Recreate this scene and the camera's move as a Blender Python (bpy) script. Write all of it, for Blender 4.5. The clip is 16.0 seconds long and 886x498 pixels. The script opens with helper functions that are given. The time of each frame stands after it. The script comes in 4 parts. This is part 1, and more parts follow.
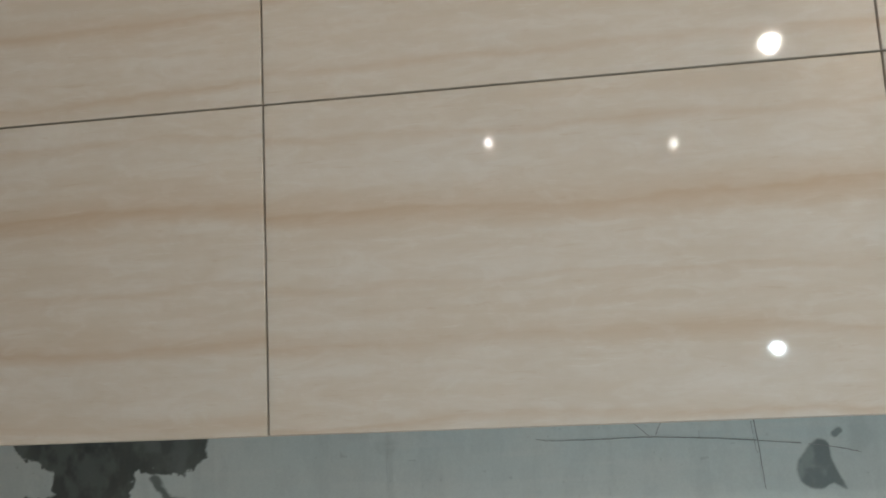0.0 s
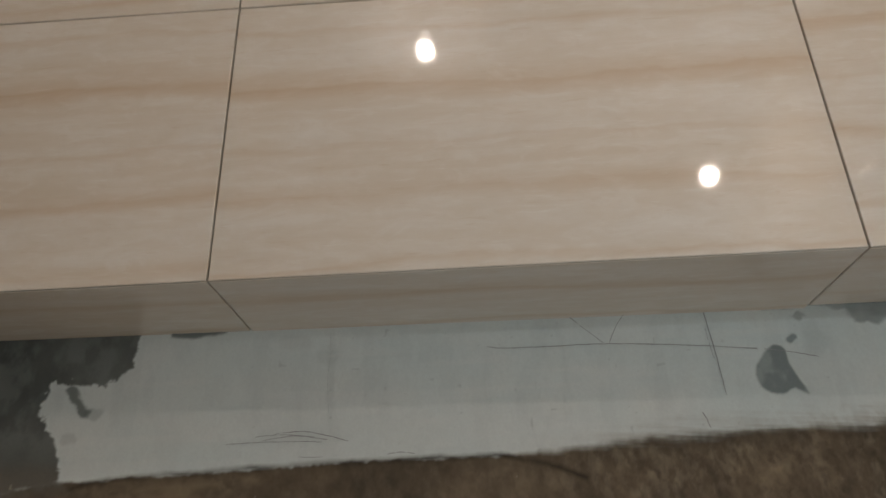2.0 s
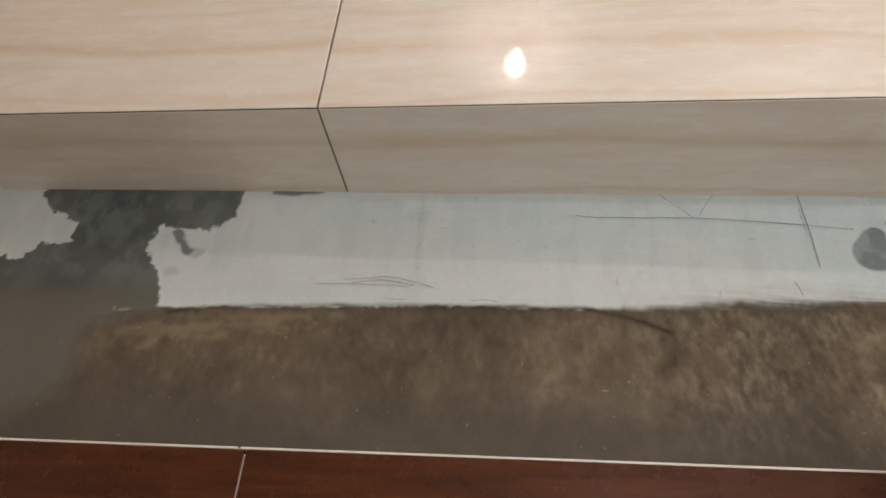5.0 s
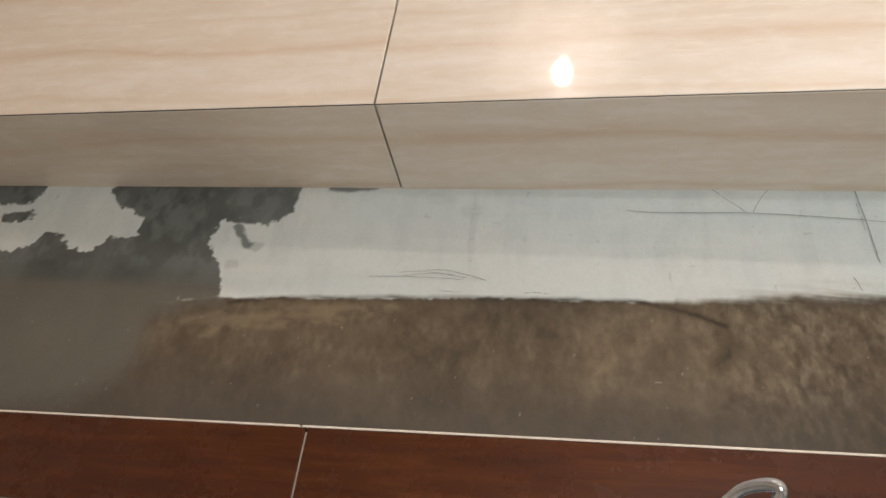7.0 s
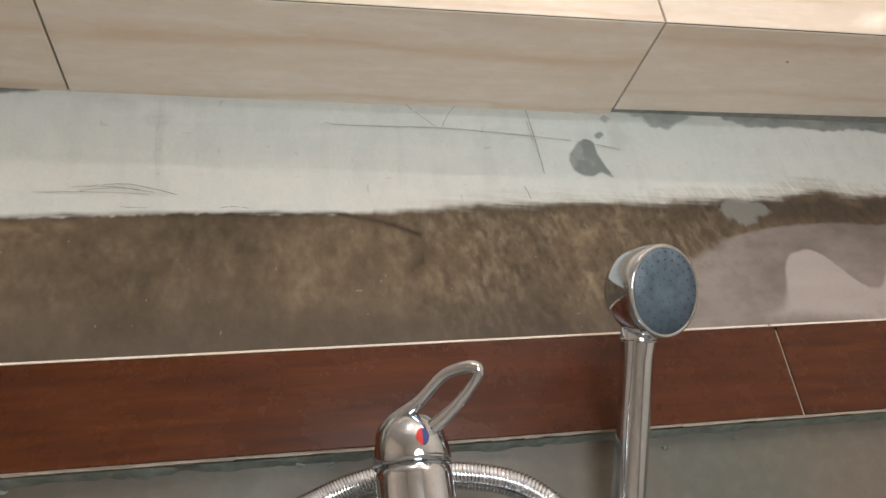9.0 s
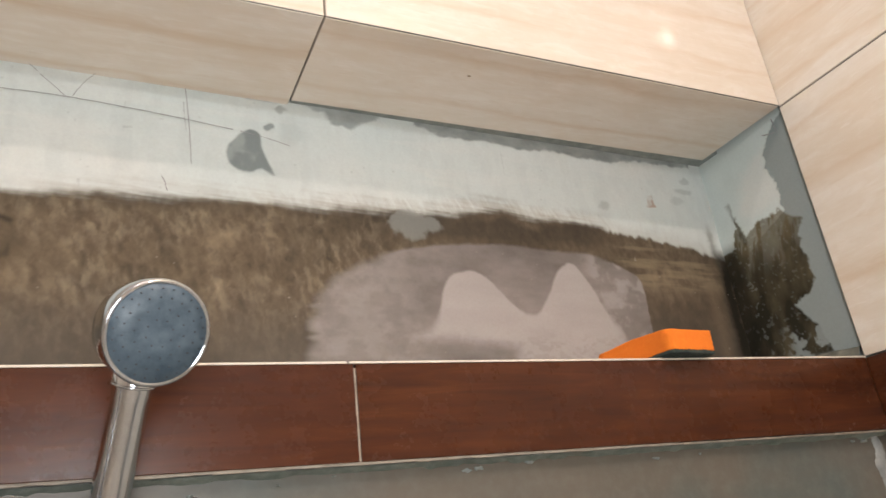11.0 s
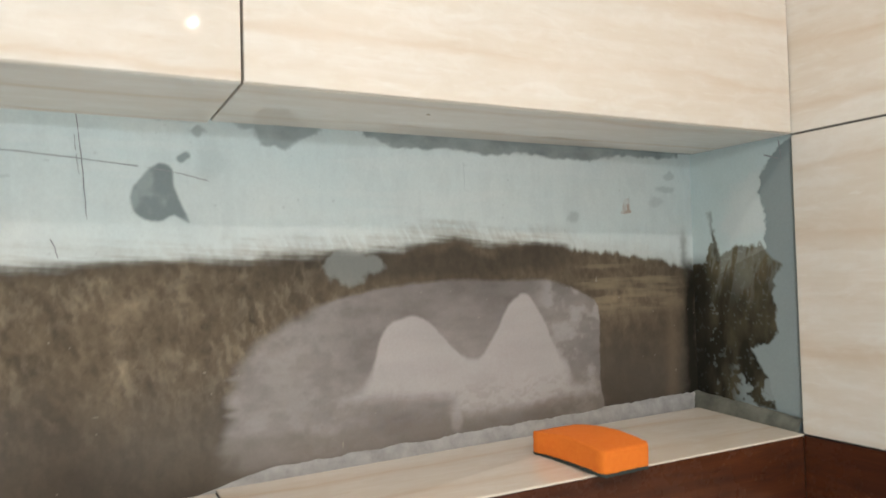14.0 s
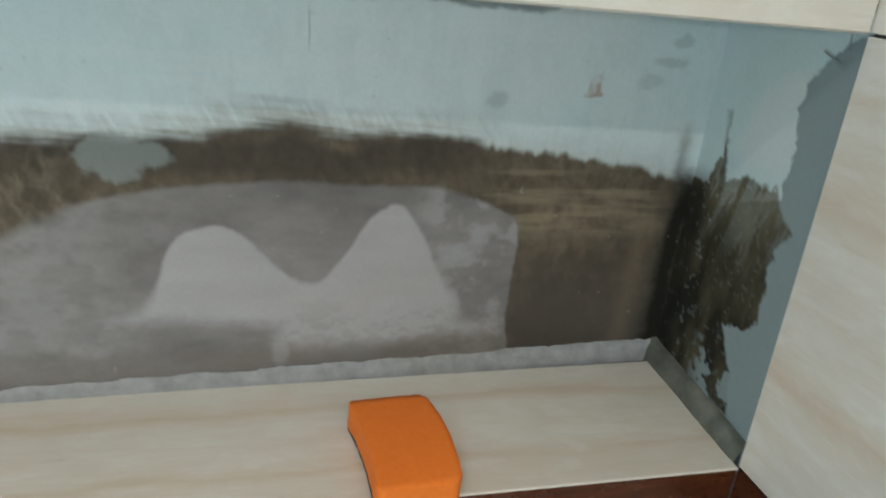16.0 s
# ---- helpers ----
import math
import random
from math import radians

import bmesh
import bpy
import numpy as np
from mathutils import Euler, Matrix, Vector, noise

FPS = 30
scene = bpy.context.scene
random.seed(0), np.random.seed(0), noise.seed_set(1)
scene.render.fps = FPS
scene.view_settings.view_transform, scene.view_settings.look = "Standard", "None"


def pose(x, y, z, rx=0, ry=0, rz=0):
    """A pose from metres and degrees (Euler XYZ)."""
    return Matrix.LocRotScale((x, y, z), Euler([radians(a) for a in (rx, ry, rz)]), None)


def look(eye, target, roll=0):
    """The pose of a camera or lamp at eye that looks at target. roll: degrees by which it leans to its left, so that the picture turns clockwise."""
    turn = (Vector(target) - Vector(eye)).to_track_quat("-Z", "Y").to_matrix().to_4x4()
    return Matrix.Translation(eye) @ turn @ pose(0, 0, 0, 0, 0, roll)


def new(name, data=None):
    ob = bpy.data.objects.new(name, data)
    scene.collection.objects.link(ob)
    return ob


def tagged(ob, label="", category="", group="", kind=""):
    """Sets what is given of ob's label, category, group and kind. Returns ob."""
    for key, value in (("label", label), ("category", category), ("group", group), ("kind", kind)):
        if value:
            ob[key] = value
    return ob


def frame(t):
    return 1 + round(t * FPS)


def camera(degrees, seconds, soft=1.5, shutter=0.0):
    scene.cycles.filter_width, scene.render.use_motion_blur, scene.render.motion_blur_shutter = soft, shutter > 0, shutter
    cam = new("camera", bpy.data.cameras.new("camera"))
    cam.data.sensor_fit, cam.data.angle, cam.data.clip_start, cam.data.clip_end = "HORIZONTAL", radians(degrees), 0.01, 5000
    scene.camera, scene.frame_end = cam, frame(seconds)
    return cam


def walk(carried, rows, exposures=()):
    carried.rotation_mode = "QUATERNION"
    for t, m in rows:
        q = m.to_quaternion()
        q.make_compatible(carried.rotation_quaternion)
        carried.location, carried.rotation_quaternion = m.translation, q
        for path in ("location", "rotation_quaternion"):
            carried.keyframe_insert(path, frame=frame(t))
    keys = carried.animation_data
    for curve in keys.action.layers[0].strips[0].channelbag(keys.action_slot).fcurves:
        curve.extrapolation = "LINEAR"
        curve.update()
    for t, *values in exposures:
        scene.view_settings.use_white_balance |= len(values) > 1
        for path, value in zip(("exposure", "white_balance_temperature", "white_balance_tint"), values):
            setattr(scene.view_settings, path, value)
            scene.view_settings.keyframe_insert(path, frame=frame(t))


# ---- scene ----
cam = camera(62.2, 16.0, soft=1.5, shutter=0.2)

PATH = [
    (0, (0.259, -0.702, 1.481), (0.034, 1.269, 1.738), -2.8),
    (0.5, (0.279, -0.617, 1.374), (0.114, 1.332, 1.792), -3.7),
    (1, (0.289, -0.592, 1.247), (0.115, 1.305, 1.855), -2.4),
    (1.5, (0.271, -0.614, 1.203), (0.138, 1.237, 1.947), -2.5),
    (2, (0.25, -0.611, 1.128), (0.161, 1.19, 1.991), -1.8),
    (2.5, (0.228, -0.598, 1.083), (0.08, 1.176, 1.995), 0.7),
    (3, (0.224, -0.571, 1.026), (0.027, 1.126, 2.065), 2.0),
    (3.5, (0.218, -0.562, 0.989), (-0.012, 1.114, 2.057), 4.0),
    (4, (0.218, -0.547, 0.95), (-0.003, 1.099, 2.064), 3.4),
    (4.5, (0.24, -0.523, 0.92), (-0.236, 1.069, 2.033), 10.6),
    (5, (0.223, -0.519, 0.907), (-0.048, 1.155, 1.968), 5.3),
    (5.2, (0.228, -0.487, 0.857), (-0.061, 1.122, 2.009), 7.4),
    (7.3, (0.214, -0.522, 0.882), (-0.174, 1.138, 1.929), 7.5),
    (7.5, (0.229, -0.521, 0.88), (-0.08, 1.171, 1.902), 5.9),
    (8, (0.228, -0.519, 0.881), (0.277, 1.22, 1.868), -0.5),
    (8.5, (0.216, -0.507, 0.869), (0.463, 1.217, 1.852), -4.1),
    (9, (0.205, -0.503, 0.877), (0.644, 1.226, 1.781), -7.4),
    (9.5, (0.227, -0.507, 0.891), (0.639, 1.254, 1.753), -6.7),
    (10, (0.296, -0.51, 0.908), (0.872, 1.212, 1.747), -5.9),
    (10.2, (0.329, -0.519, 0.923), (0.972, 1.186, 1.748), -6.2),
    (12.3, (0.484, -0.535, 0.913), (1.425, 1.079, 1.627), -7.0),
    (12.5, (0.486, -0.534, 0.916), (1.413, 1.077, 1.653), -7.3),
    (13, (0.492, -0.538, 0.936), (1.415, 1.091, 1.642), -7.0),
    (13.5, (0.497, -0.529, 1.013), (1.392, 1.205, 1.453), -5.6),
    (14, (0.485, -0.545, 1.256), (1.391, 1.237, 1.322), -1.5),
    (14.5, (0.496, -0.612, 1.424), (1.366, 1.163, 1.116), 2.5),
    (15, (0.696, -0.567, 1.436), (1.104, 1.35, 1.036), 2.0),
    (15.5, (0.821, -0.450, 1.463), (1.088, 1.43, 0.872), 2.75),
    (16, (0.829, -0.395, 1.422), (1.333, 1.391, 0.676), 5.9),
]
EXPOSURES = [(0, -0.50, 6150, 10), (0.5, -0.46, 6000, 8), (1.5, -0.66, 6350, 13), (2, -0.70, 6700, 17), (2.5, -0.44, 6750, 19), (3, -0.34, 6800, 21), (4.5, 0.02, 6850, 22), (5, 0.18, 6750, 20), (7.5, 0.44, 6900, 20),
             (9, 0.57, 6950, 21), (9.5, 0.84, 7000, 21), (10, 0.84, 7050, 23), (12.5, 0.85, 6950, 21), (13.5, 0.86, 6550, 17), (14, 0.66, 6400, 13), (14.5, 0.04, 6850, 15), (15, 0.14, 6250, 11),
             (15.5, 0.32, 5600, 3), (16, 0.34, 5650, 2)]
walk(cam, [(t, look(eye, target, roll)) for t, eye, target, roll in PATH], EXPOSURES)

# ---- world and lamps' strength ----
world = bpy.data.worlds.new("world")
scene.world = world
world.use_nodes = True
world.node_tree.nodes["Background"].inputs[0].default_value = (0.6, 0.7, 0.8, 1)
world.node_tree.nodes["Background"].inputs[1].default_value = 0.02
LAMP_POWER = 0.90
# two fixed lamps, both always lit, stand in for the cool phone torch carried with the camera: one low for most of its
# way, one added high at its end for its glint in the tiles
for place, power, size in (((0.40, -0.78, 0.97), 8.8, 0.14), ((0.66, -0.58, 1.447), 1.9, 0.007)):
    torch = new("phone_torch_stand_in", bpy.data.lights.new("phone_torch_stand_in", "POINT"))
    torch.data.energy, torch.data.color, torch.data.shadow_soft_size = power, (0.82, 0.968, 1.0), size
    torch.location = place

# ---- plan, metres: tiled face of the long wall is y = 0, tiled face of the end wall is x = 1.2 ----
SOFFIT = 1.400       # underside of the tiled upper wall
LEDGE = 1.070        # top of the ledge at the end wall; it falls a little away from it
BAND = 0.988         # bottom of the dark band
ROW, COL = 0.333, 0.600
END = 1.200
LEFT = -1.80
REAR = -3.60
CEIL = 2.65


def ledge_z(x):
    return 1.0610 + 0.0075 * x



# ---- small helpers ----
def mesh_from(name, bm):
    me = bpy.data.meshes.new(name)
    bm.normal_update()
    bm.to_mesh(me)
    bm.free()
    return me


def put(name, me, mat, parent=None, m=None, label="", smooth=False):
    ob = new(name, me)
    if mat is not None and not me.materials:
        me.materials.append(mat)
    if parent is not None:
        ob.parent = parent
    if m is not None:
        ob.matrix_basis = m
    if label:
        ob["label"] = label
    if smooth:
        me.shade_smooth()
    return ob


def part(name, bm, mat, parent, label="", smooth=False):
    return put(name, mesh_from(name, bm), mat, parent, None, label, smooth)


def box(x0, x1, y0, y1, z0, z1, bevel=0.0, bm=None):
    bm = bm or bmesh.new()
    r = bmesh.ops.create_cube(bm, size=1.0, matrix=Matrix.LocRotScale(
        ((x0 + x1) / 2, (y0 + y1) / 2, (z0 + z1) / 2), None, (x1 - x0, y1 - y0, z1 - z0)))
    if bevel:
        edges = {e for v in r["verts"] for e in v.link_edges}
        bmesh.ops.bevel(bm, geom=list(edges), offset=bevel, segments=1, affect="EDGES")
    return bm


def lathe(profile, segments=40, m=None, bm=None):
    """A turned solid round z from (radius, z) pairs."""
    bm = bm or bmesh.new()
    m = m or Matrix()
    rings = []
    for r, z in profile:
        if r < 1e-6:
            rings.append([bm.verts.new(m @ Vector((0, 0, z)))])
        else:
            rings.append([bm.verts.new(m @ Vector((r * math.cos(a), r * math.sin(a), z)))
                          for a in (2 * math.pi * i / segments for i in range(segments))])
    for a, b in zip(rings, rings[1:]):
        for i in range(segments):
            j = (i + 1) % segments
            quad = [a[i % len(a)], a[j % len(a)], b[j % len(b)], b[i % len(b)]]
            face = []
            for v in quad:
                if v not in face:
                    face.append(v)
            if len(face) > 2:
                bm.faces.new(face)
    bmesh.ops.recalc_face_normals(bm, faces=bm.faces)
    return bm


def tube(points, radii, segments=20, bm=None, flat=1.0, closed=False):
    """A tube along points; radii one number or one for each point."""
    bm = bm or bmesh.new()
    pts = [Vector(p) for p in points]
    n = len(pts)
    if not hasattr(radii, "__len__"):
        radii = [radii] * n
    side, rings = None, []
    for i, p in enumerate(pts):
        a = pts[(i - 1) % n] if closed or i else p
        b = pts[(i + 1) % n] if closed or i < n - 1 else p
        d = (b - a).normalized()
        if side is None:
            side = d.orthogonal().normalized()
        side = (side - d * side.dot(d)).normalized()
        other = d.cross(side)
        rings.append([bm.verts.new(p + radii[i] * (math.cos(t) * side + flat * math.sin(t) * other))
                      for t in (2 * math.pi * k / segments for k in range(segments))])
    pairs = list(zip(rings, rings[1:])) + ([(rings[-1], rings[0])] if closed else [])
    for a, b in pairs:
        for k in range(segments):
            j = (k + 1) % segments
            bm.faces.new((a[k], a[j], b[j], b[k]))
    if not closed:
        bm.faces.new(rings[0][::-1])
        bm.faces.new(rings[-1])
    bmesh.ops.recalc_face_normals(bm, faces=bm.faces)
    return bm


def spline(points, n):
    """Catmull-Rom through points."""
    p = [Vector(q) for q in points]
    p = [2 * p[0] - p[1]] + p + [2 * p[-1] - p[-2]]
    out = []
    for i in range(1, len(p) - 2):
        for k in range(n):
            t = k / n
            out.append(0.5 * (2 * p[i] + (p[i + 1] - p[i - 1]) * t + (2 * p[i - 1] - 5 * p[i] + 4 * p[i + 1] - p[i + 2]) * t * t
                              + (3 * p[i] - p[i - 1] - 3 * p[i + 1] + p[i + 2]) * t ** 3))
    return out + [p[-2]]


# ---- materials ----
class Nodes:
    def __init__(self, name):
        self.mat = bpy.data.materials.new(name)
        self.mat.use_nodes = True
        self.tree = self.mat.node_tree
        self.bsdf = self.tree.nodes["Principled BSDF"]

    def add(self, kind, **values):
        node = self.tree.nodes.new(kind)
        for key, value in values.items():
            setattr(node, key, value)
        return node

    def link(self, a, b):
        self.tree.links.new(a, b)

    def set(self, **values):
        for key, value in values.items():
            self.bsdf.inputs[key.replace("_", " ")].default_value = value

    def coords(self, scale, shift=None):
        tc = self.add("ShaderNodeTexCoord")
        mp = self.add("ShaderNodeMapping")
        mp.inputs["Scale"].default_value = scale
        src = tc.outputs["Object"]
        if shift:
            info = self.add("ShaderNodeObjectInfo")
            mul = self.add("ShaderNodeVectorMath", operation="MULTIPLY_ADD")
            comb = self.add("ShaderNodeCombineXYZ")
            for k in range(3):
                self.link(info.outputs["Random"], comb.inputs[k])
            mul.inputs[1].default_value = shift
            self.link(comb.outputs[0], mul.inputs[0])
            self.link(src, mul.inputs[2])
            src = mul.outputs[0]
        self.link(src, mp.inputs["Vector"])
        return mp.outputs["Vector"]

    def noise(self, scale=(1, 1, 1), size=1.0, detail=4.0, rough=0.55, shift=None, distortion=0.0):
        n = self.add("ShaderNodeTexNoise")
        n.inputs["Scale"].default_value = size
        n.inputs["Detail"].default_value = detail
        n.inputs["Roughness"].default_value = rough
        n.inputs["Distortion"].default_value = distortion
        self.link(self.coords(scale, shift), n.inputs["Vector"])
        return n.outputs["Fac"]

    def ramp(self, fac, stops):
        r = self.add("ShaderNodeValToRGB")
        while len(r.color_ramp.elements) < len(stops):
            r.color_ramp.elements.new(0.5)
        for e, (pos, c) in zip(r.color_ramp.elements, stops):
            e.position = pos
            e.color = (c, c, c, 1) if isinstance(c, float) else (*c, 1)
        self.link(fac, r.inputs[0])
        return r.outputs["Color"]

    def mix(self, fac, a, b, blend="MIX"):
        m = self.add("ShaderNodeMix", data_type="RGBA", blend_type=blend)
        for sock, v in ((0, fac), (6, a), (7, b)):
            if isinstance(v, (float, int)):
                m.inputs[sock].default_value = v
            elif isinstance(v, tuple):
                m.inputs[sock].default_value = (*v, 1)
            else:
                self.link(v, m.inputs[sock])
        return m.outputs[2]

    def bump(self, height, strength, distance):
        b = self.add("ShaderNodeBump")
        b.inputs["Strength"].default_value = strength
        b.inputs["Distance"].default_value = distance
        self.link(height, b.inputs["Height"])
        self.link(b.outputs[0], self.bsdf.inputs["Normal"])

    def color(self, c):
        self.link(c, self.bsdf.inputs["Base Color"])


def mat_travertine():
    n = Nodes("glazed_travertine_tile")
    shift = (7.3, 3.1, 11.7)
    fine = n.noise((5, 1, 60), 1.0, 6, 0.65, shift)
    broad = n.noise((0.8, 1, 11), 1.0, 5, 0.55, shift, 0.15)
    cloud = n.noise((9, 1, 26), 1.0, 5, 0.6, shift, 0.4)
    wob = n.noise((3.2, 1, 9), 1.0, 6, 0.55, shift)
    rag = n.noise((16, 1, 70), 1.0, 4, 0.6, shift)
    mask = n.noise((2.4, 1, 5), 1.0, 3, 0.5, (2.9, 5.3, 4.1))
    info = n.add("ShaderNodeObjectInfo")
    sep = n.add("ShaderNodeSeparateXYZ")
    n.link(n.coords((1, 1, 1)), sep.inputs[0])

    def calc(op, a, b):
        m = n.add("ShaderNodeMath", operation=op)
        for k, v in enumerate((a, b)):
            if isinstance(v, float):
                m.inputs[k].default_value = v
            else:
                n.link(v, m.inputs[k])
        return m.outputs[0]

    h = calc("MULTIPLY", sep.outputs["Z"], 3.0)
    h = calc("ADD", h, calc("MULTIPLY", calc("SUBTRACT", wob, 0.5), 0.17))
    h = calc("ADD", h, calc("MULTIPLY", calc("SUBTRACT", rag, 0.5), 0.035))
    h = calc("ADD", h, calc("MULTIPLY", calc("SUBTRACT", info.outputs["Random"], 0.5), 0.16))
    base = n.ramp(broad, [(0.36, (0.715, 0.622, 0.518)), (0.50, (0.735, 0.657, 0.566)), (0.66, (0.755, 0.697, 0.626))])
    base = n.mix(n.ramp(fine, [(0.42, 0.0), (0.72, 0.7)]), base, (0.80, 0.76, 0.70))
    base = n.mix(n.ramp(n.noise((1, 1, 1.6), 62.0, 4, 0.6, shift), [(0.45, 0.0), (0.72, 0.22)]), base, (0.66, 0.585, 0.49))
    base = n.mix(n.ramp(cloud, [(0.45, 0.0), (0.70, 0.40)]), base, (0.70, 0.61, 0.50))
    grain = n.noise((17, 1, 62), 1.0, 6, 0.68, shift, 0.9)
    base = n.mix(n.ramp(grain, [(0.46, 0.0), (0.68, 0.32)]), base, (0.68, 0.585, 0.47))
    base = n.mix(n.ramp(grain, [(0.33, 0.40), (0.49, 0.0)]), base, (0.82, 0.78, 0.72))
    line = n.ramp(h, [(0.050, 0.0), (0.074, 0.42), (0.088, 0.10), (0.10, 0.0), (0.27, 0.0), (0.308, 0.50), (0.322, 0.22), (0.37, 0.0), (0.46, 0.0), (0.478, 0.22), (0.49, 0.0),
                      (0.645, 0.0), (0.704, 0.64), (0.717, 0.32), (0.735, 0.26), (0.79, 0.0), (0.905, 0.0), (0.93, 0.30), (0.945, 0.0)])
    line = n.mix(1.0, line, n.ramp(mask, [(0.34, 0.35), (0.58, 1.0)]), "MULTIPLY")
    # short pits and hair lines along the bedding
    pits = n.noise((22, 1, 210), 1.0, 5, 0.7, shift, 0.5)
    base = n.mix(n.ramp(pits, [(0.60, 0.0), (0.74, 0.45)]), base, (0.60, 0.47, 0.34))
    base = n.mix(n.ramp(pits, [(0.28, 0.40), (0.40, 0.0)]), base, (0.86, 0.83, 0.78))
    n.color(n.mix(line, base, (0.60, 0.43, 0.275)))
    n.set(Roughness=0.045, Specular_IOR_Level=0.5)
    n.bump(n.noise((1, 1, 1), 9.0, 2, 0.5, shift), 0.02, 0.01)
    return n.mat


def mat_band():
    n = Nodes("dark_red_brown_tile")
    shift = (5.1, 2.2, 9.4)
    grain = n.noise((9, 1, 110), 1.0, 6, 0.65, shift, 0.6)
    cloud = n.noise((4, 1, 9), 1.0, 3, 0.5, shift)
    c = n.ramp(grain, [(0.3, (0.044, 0.0135, 0.006)), (0.55, (0.084, 0.0240, 0.0085)), (0.75, (0.128, 0.041, 0.015))])
    c = n.mix(n.ramp(cloud, [(0.35, 0.0), (0.7, 0.5)]), c, (0.060, 0.017, 0.010))
    dust = n.noise((1, 1, 1), 26.0, 5, 0.7, shift)
    n.color(n.mix(n.ramp(dust, [(0.60, 0.0), (0.90, 0.05)]), c, (0.30, 0.22, 0.17)))
    r = n.ramp(dust, [(0.3, 0.25), (0.85, 0.31)])
    n.set(Specular_IOR_Level=0.26)
    n.link(r, n.bsdf.inputs["Roughness"])
    n.bump(grain, 0.06, 0.002)
    return n.mat


def mat_painted():
    """Plaster whose stains are held as a colour layer on the mesh."""
    n = Nodes("stained_plaster")
    a = n.add("ShaderNodeAttribute", attribute_name="stain")
    fine = n.noise((1, 1, 1), 320.0, 4, 0.7)
    c = n.mix(n.ramp(fine, [(0.3, 0.94), (0.65, 1.0)]), (0, 0, 0), a.outputs["Color"])
    n.color(c)
    n.set(Roughness=0.95, Specular_IOR_Level=0.06)
    n.bump(n.noise((1, 1, 1), 120.0, 5, 0.65), 0.14, 0.002)
    return n.mat


def mat_simple(name, dark, light, scale, rough, metal=0.0, bump=0.1, depth=0.002, size=(1, 1, 1)):
    n = Nodes(name)
    f = n.noise(size, scale, 5, 0.6)
    n.color(n.ramp(f, [(0.3, dark), (0.7, light)]))
    n.set(Roughness=rough, Metallic=metal)
    if bump:
        n.bump(n.noise(size, scale * 3, 4, 0.6), bump, depth)
    return n.mat


def mat_chrome():
    n = Nodes("chrome")
    spots = n.noise((1, 1, 1), 240.0, 4, 0.7)
    n.color(n.ramp(spots, [(0.4, (0.61, 0.655, 0.71)), (0.75, (0.54, 0.575, 0.62))]))
    n.link(n.ramp(spots, [(0.45, 0.09), (0.8, 0.20)]), n.bsdf.inputs["Roughness"])
    n.set(Metallic=1.0)
    return n.mat


def mat_lower():
    n = Nodes("grey_green_membrane")
    big = n.noise((1.6, 1, 2.5), 2.0, 4, 0.55)
    fine = n.noise((1, 1, 1), 70.0, 5, 0.65)
    c = n.ramp(big, [(0.33, (0.080, 0.098, 0.087)), (0.46, (0.124, 0.108, 0.086)), (0.66, (0.138, 0.115, 0.088))])
    n.color(n.mix(n.ramp(fine, [(0.45, 0.0), (0.85, 0.22)]), c, (0.26, 0.27, 0.255)))
    n.set(Roughness=0.45)
    n.bump(fine, 0.15, 0.002)
    return n.mat


def mat_glow(name, rgb, strength):
    n = Nodes(name)
    n.set(Base_Color=(*rgb, 1), Emission_Color=(*rgb, 1), Emission_Strength=strength)
    return n.mat


TILE = mat_travertine()
RED = mat_band()
STAIN = mat_painted()
CHROME = mat_chrome()
SKIM = mat_simple("pale_grey_skim", (0.29, 0.285, 0.28), (0.43, 0.42, 0.415), 70, 0.85, bump=0.35, depth=0.003)
# end-wall fillet: its shade is put into this darker olive, together with dirt
SHADED_GRIME = mat_simple("olive_grey_shaded_grime", (0.085, 0.088, 0.072), (0.20, 0.20, 0.165), 40, 0.8, bump=0.3, depth=0.003)
LOWER = mat_lower()
GROUT_DARK = mat_simple("dark_joint", (0.05, 0.045, 0.04), (0.09, 0.08, 0.07), 60, 0.9)
GROUT_LIGHT = mat_simple("beige_grout", (0.27, 0.22, 0.17), (0.46, 0.39, 0.31), 90, 0.85)
ADHESIVE = mat_simple("grey_tile_adhesive", (0.20, 0.21, 0.205), (0.37, 0.385, 0.375), 45, 0.85, bump=0.5, depth=0.004)
SMEAR = mat_simple("grey_green_smear", (0.20, 0.235, 0.225), (0.33, 0.36, 0.345), 60, 0.8, bump=0.4)
BEAD = mat_simple("green_coating_bead", (0.12, 0.150, 0.132), (0.23, 0.262, 0.235), 90, 0.6, bump=0.4)
EDGE = mat_simple("pale_tile_edge", (0.22, 0.185, 0.145), (0.38, 0.33, 0.27), 60, 0.7)
MASONRY = mat_simple("rough_masonry", (0.28, 0.27, 0.25), (0.42, 0.40, 0.37), 12, 0.9, bump=0.3)
WHITE = mat_simple("white_ceiling_paint", (0.76, 0.76, 0.75), (0.82, 0.82, 0.81), 8, 0.8)
FLOOR = mat_simple("beige_floor", (0.45, 0.41, 0.36), (0.58, 0.54, 0.48), 5, 0.35)
BEIGE = mat_simple("beige_wall", (0.66, 0.61, 0.54), (0.74, 0.69, 0.62), 4, 0.3)
FAINT = mat_simple("faint_pencil", (0.42, 0.46, 0.46), (0.55, 0.58, 0.57), 200, 0.7, bump=0)
CHIP = mat_simple("brown_chip", (0.22, 0.15, 0.09), (0.34, 0.25, 0.16), 200, 0.7)
PENCIL = mat_simple("pencil_graphite", (0.20, 0.205, 0.21), (0.38, 0.38, 0.39), 300, 0.6, bump=0)
ORANGE = mat_simple("orange_foam", (0.84, 0.185, 0.012), (0.88, 0.215, 0.017), 220, 0.9, bump=0.25, depth=0.002)
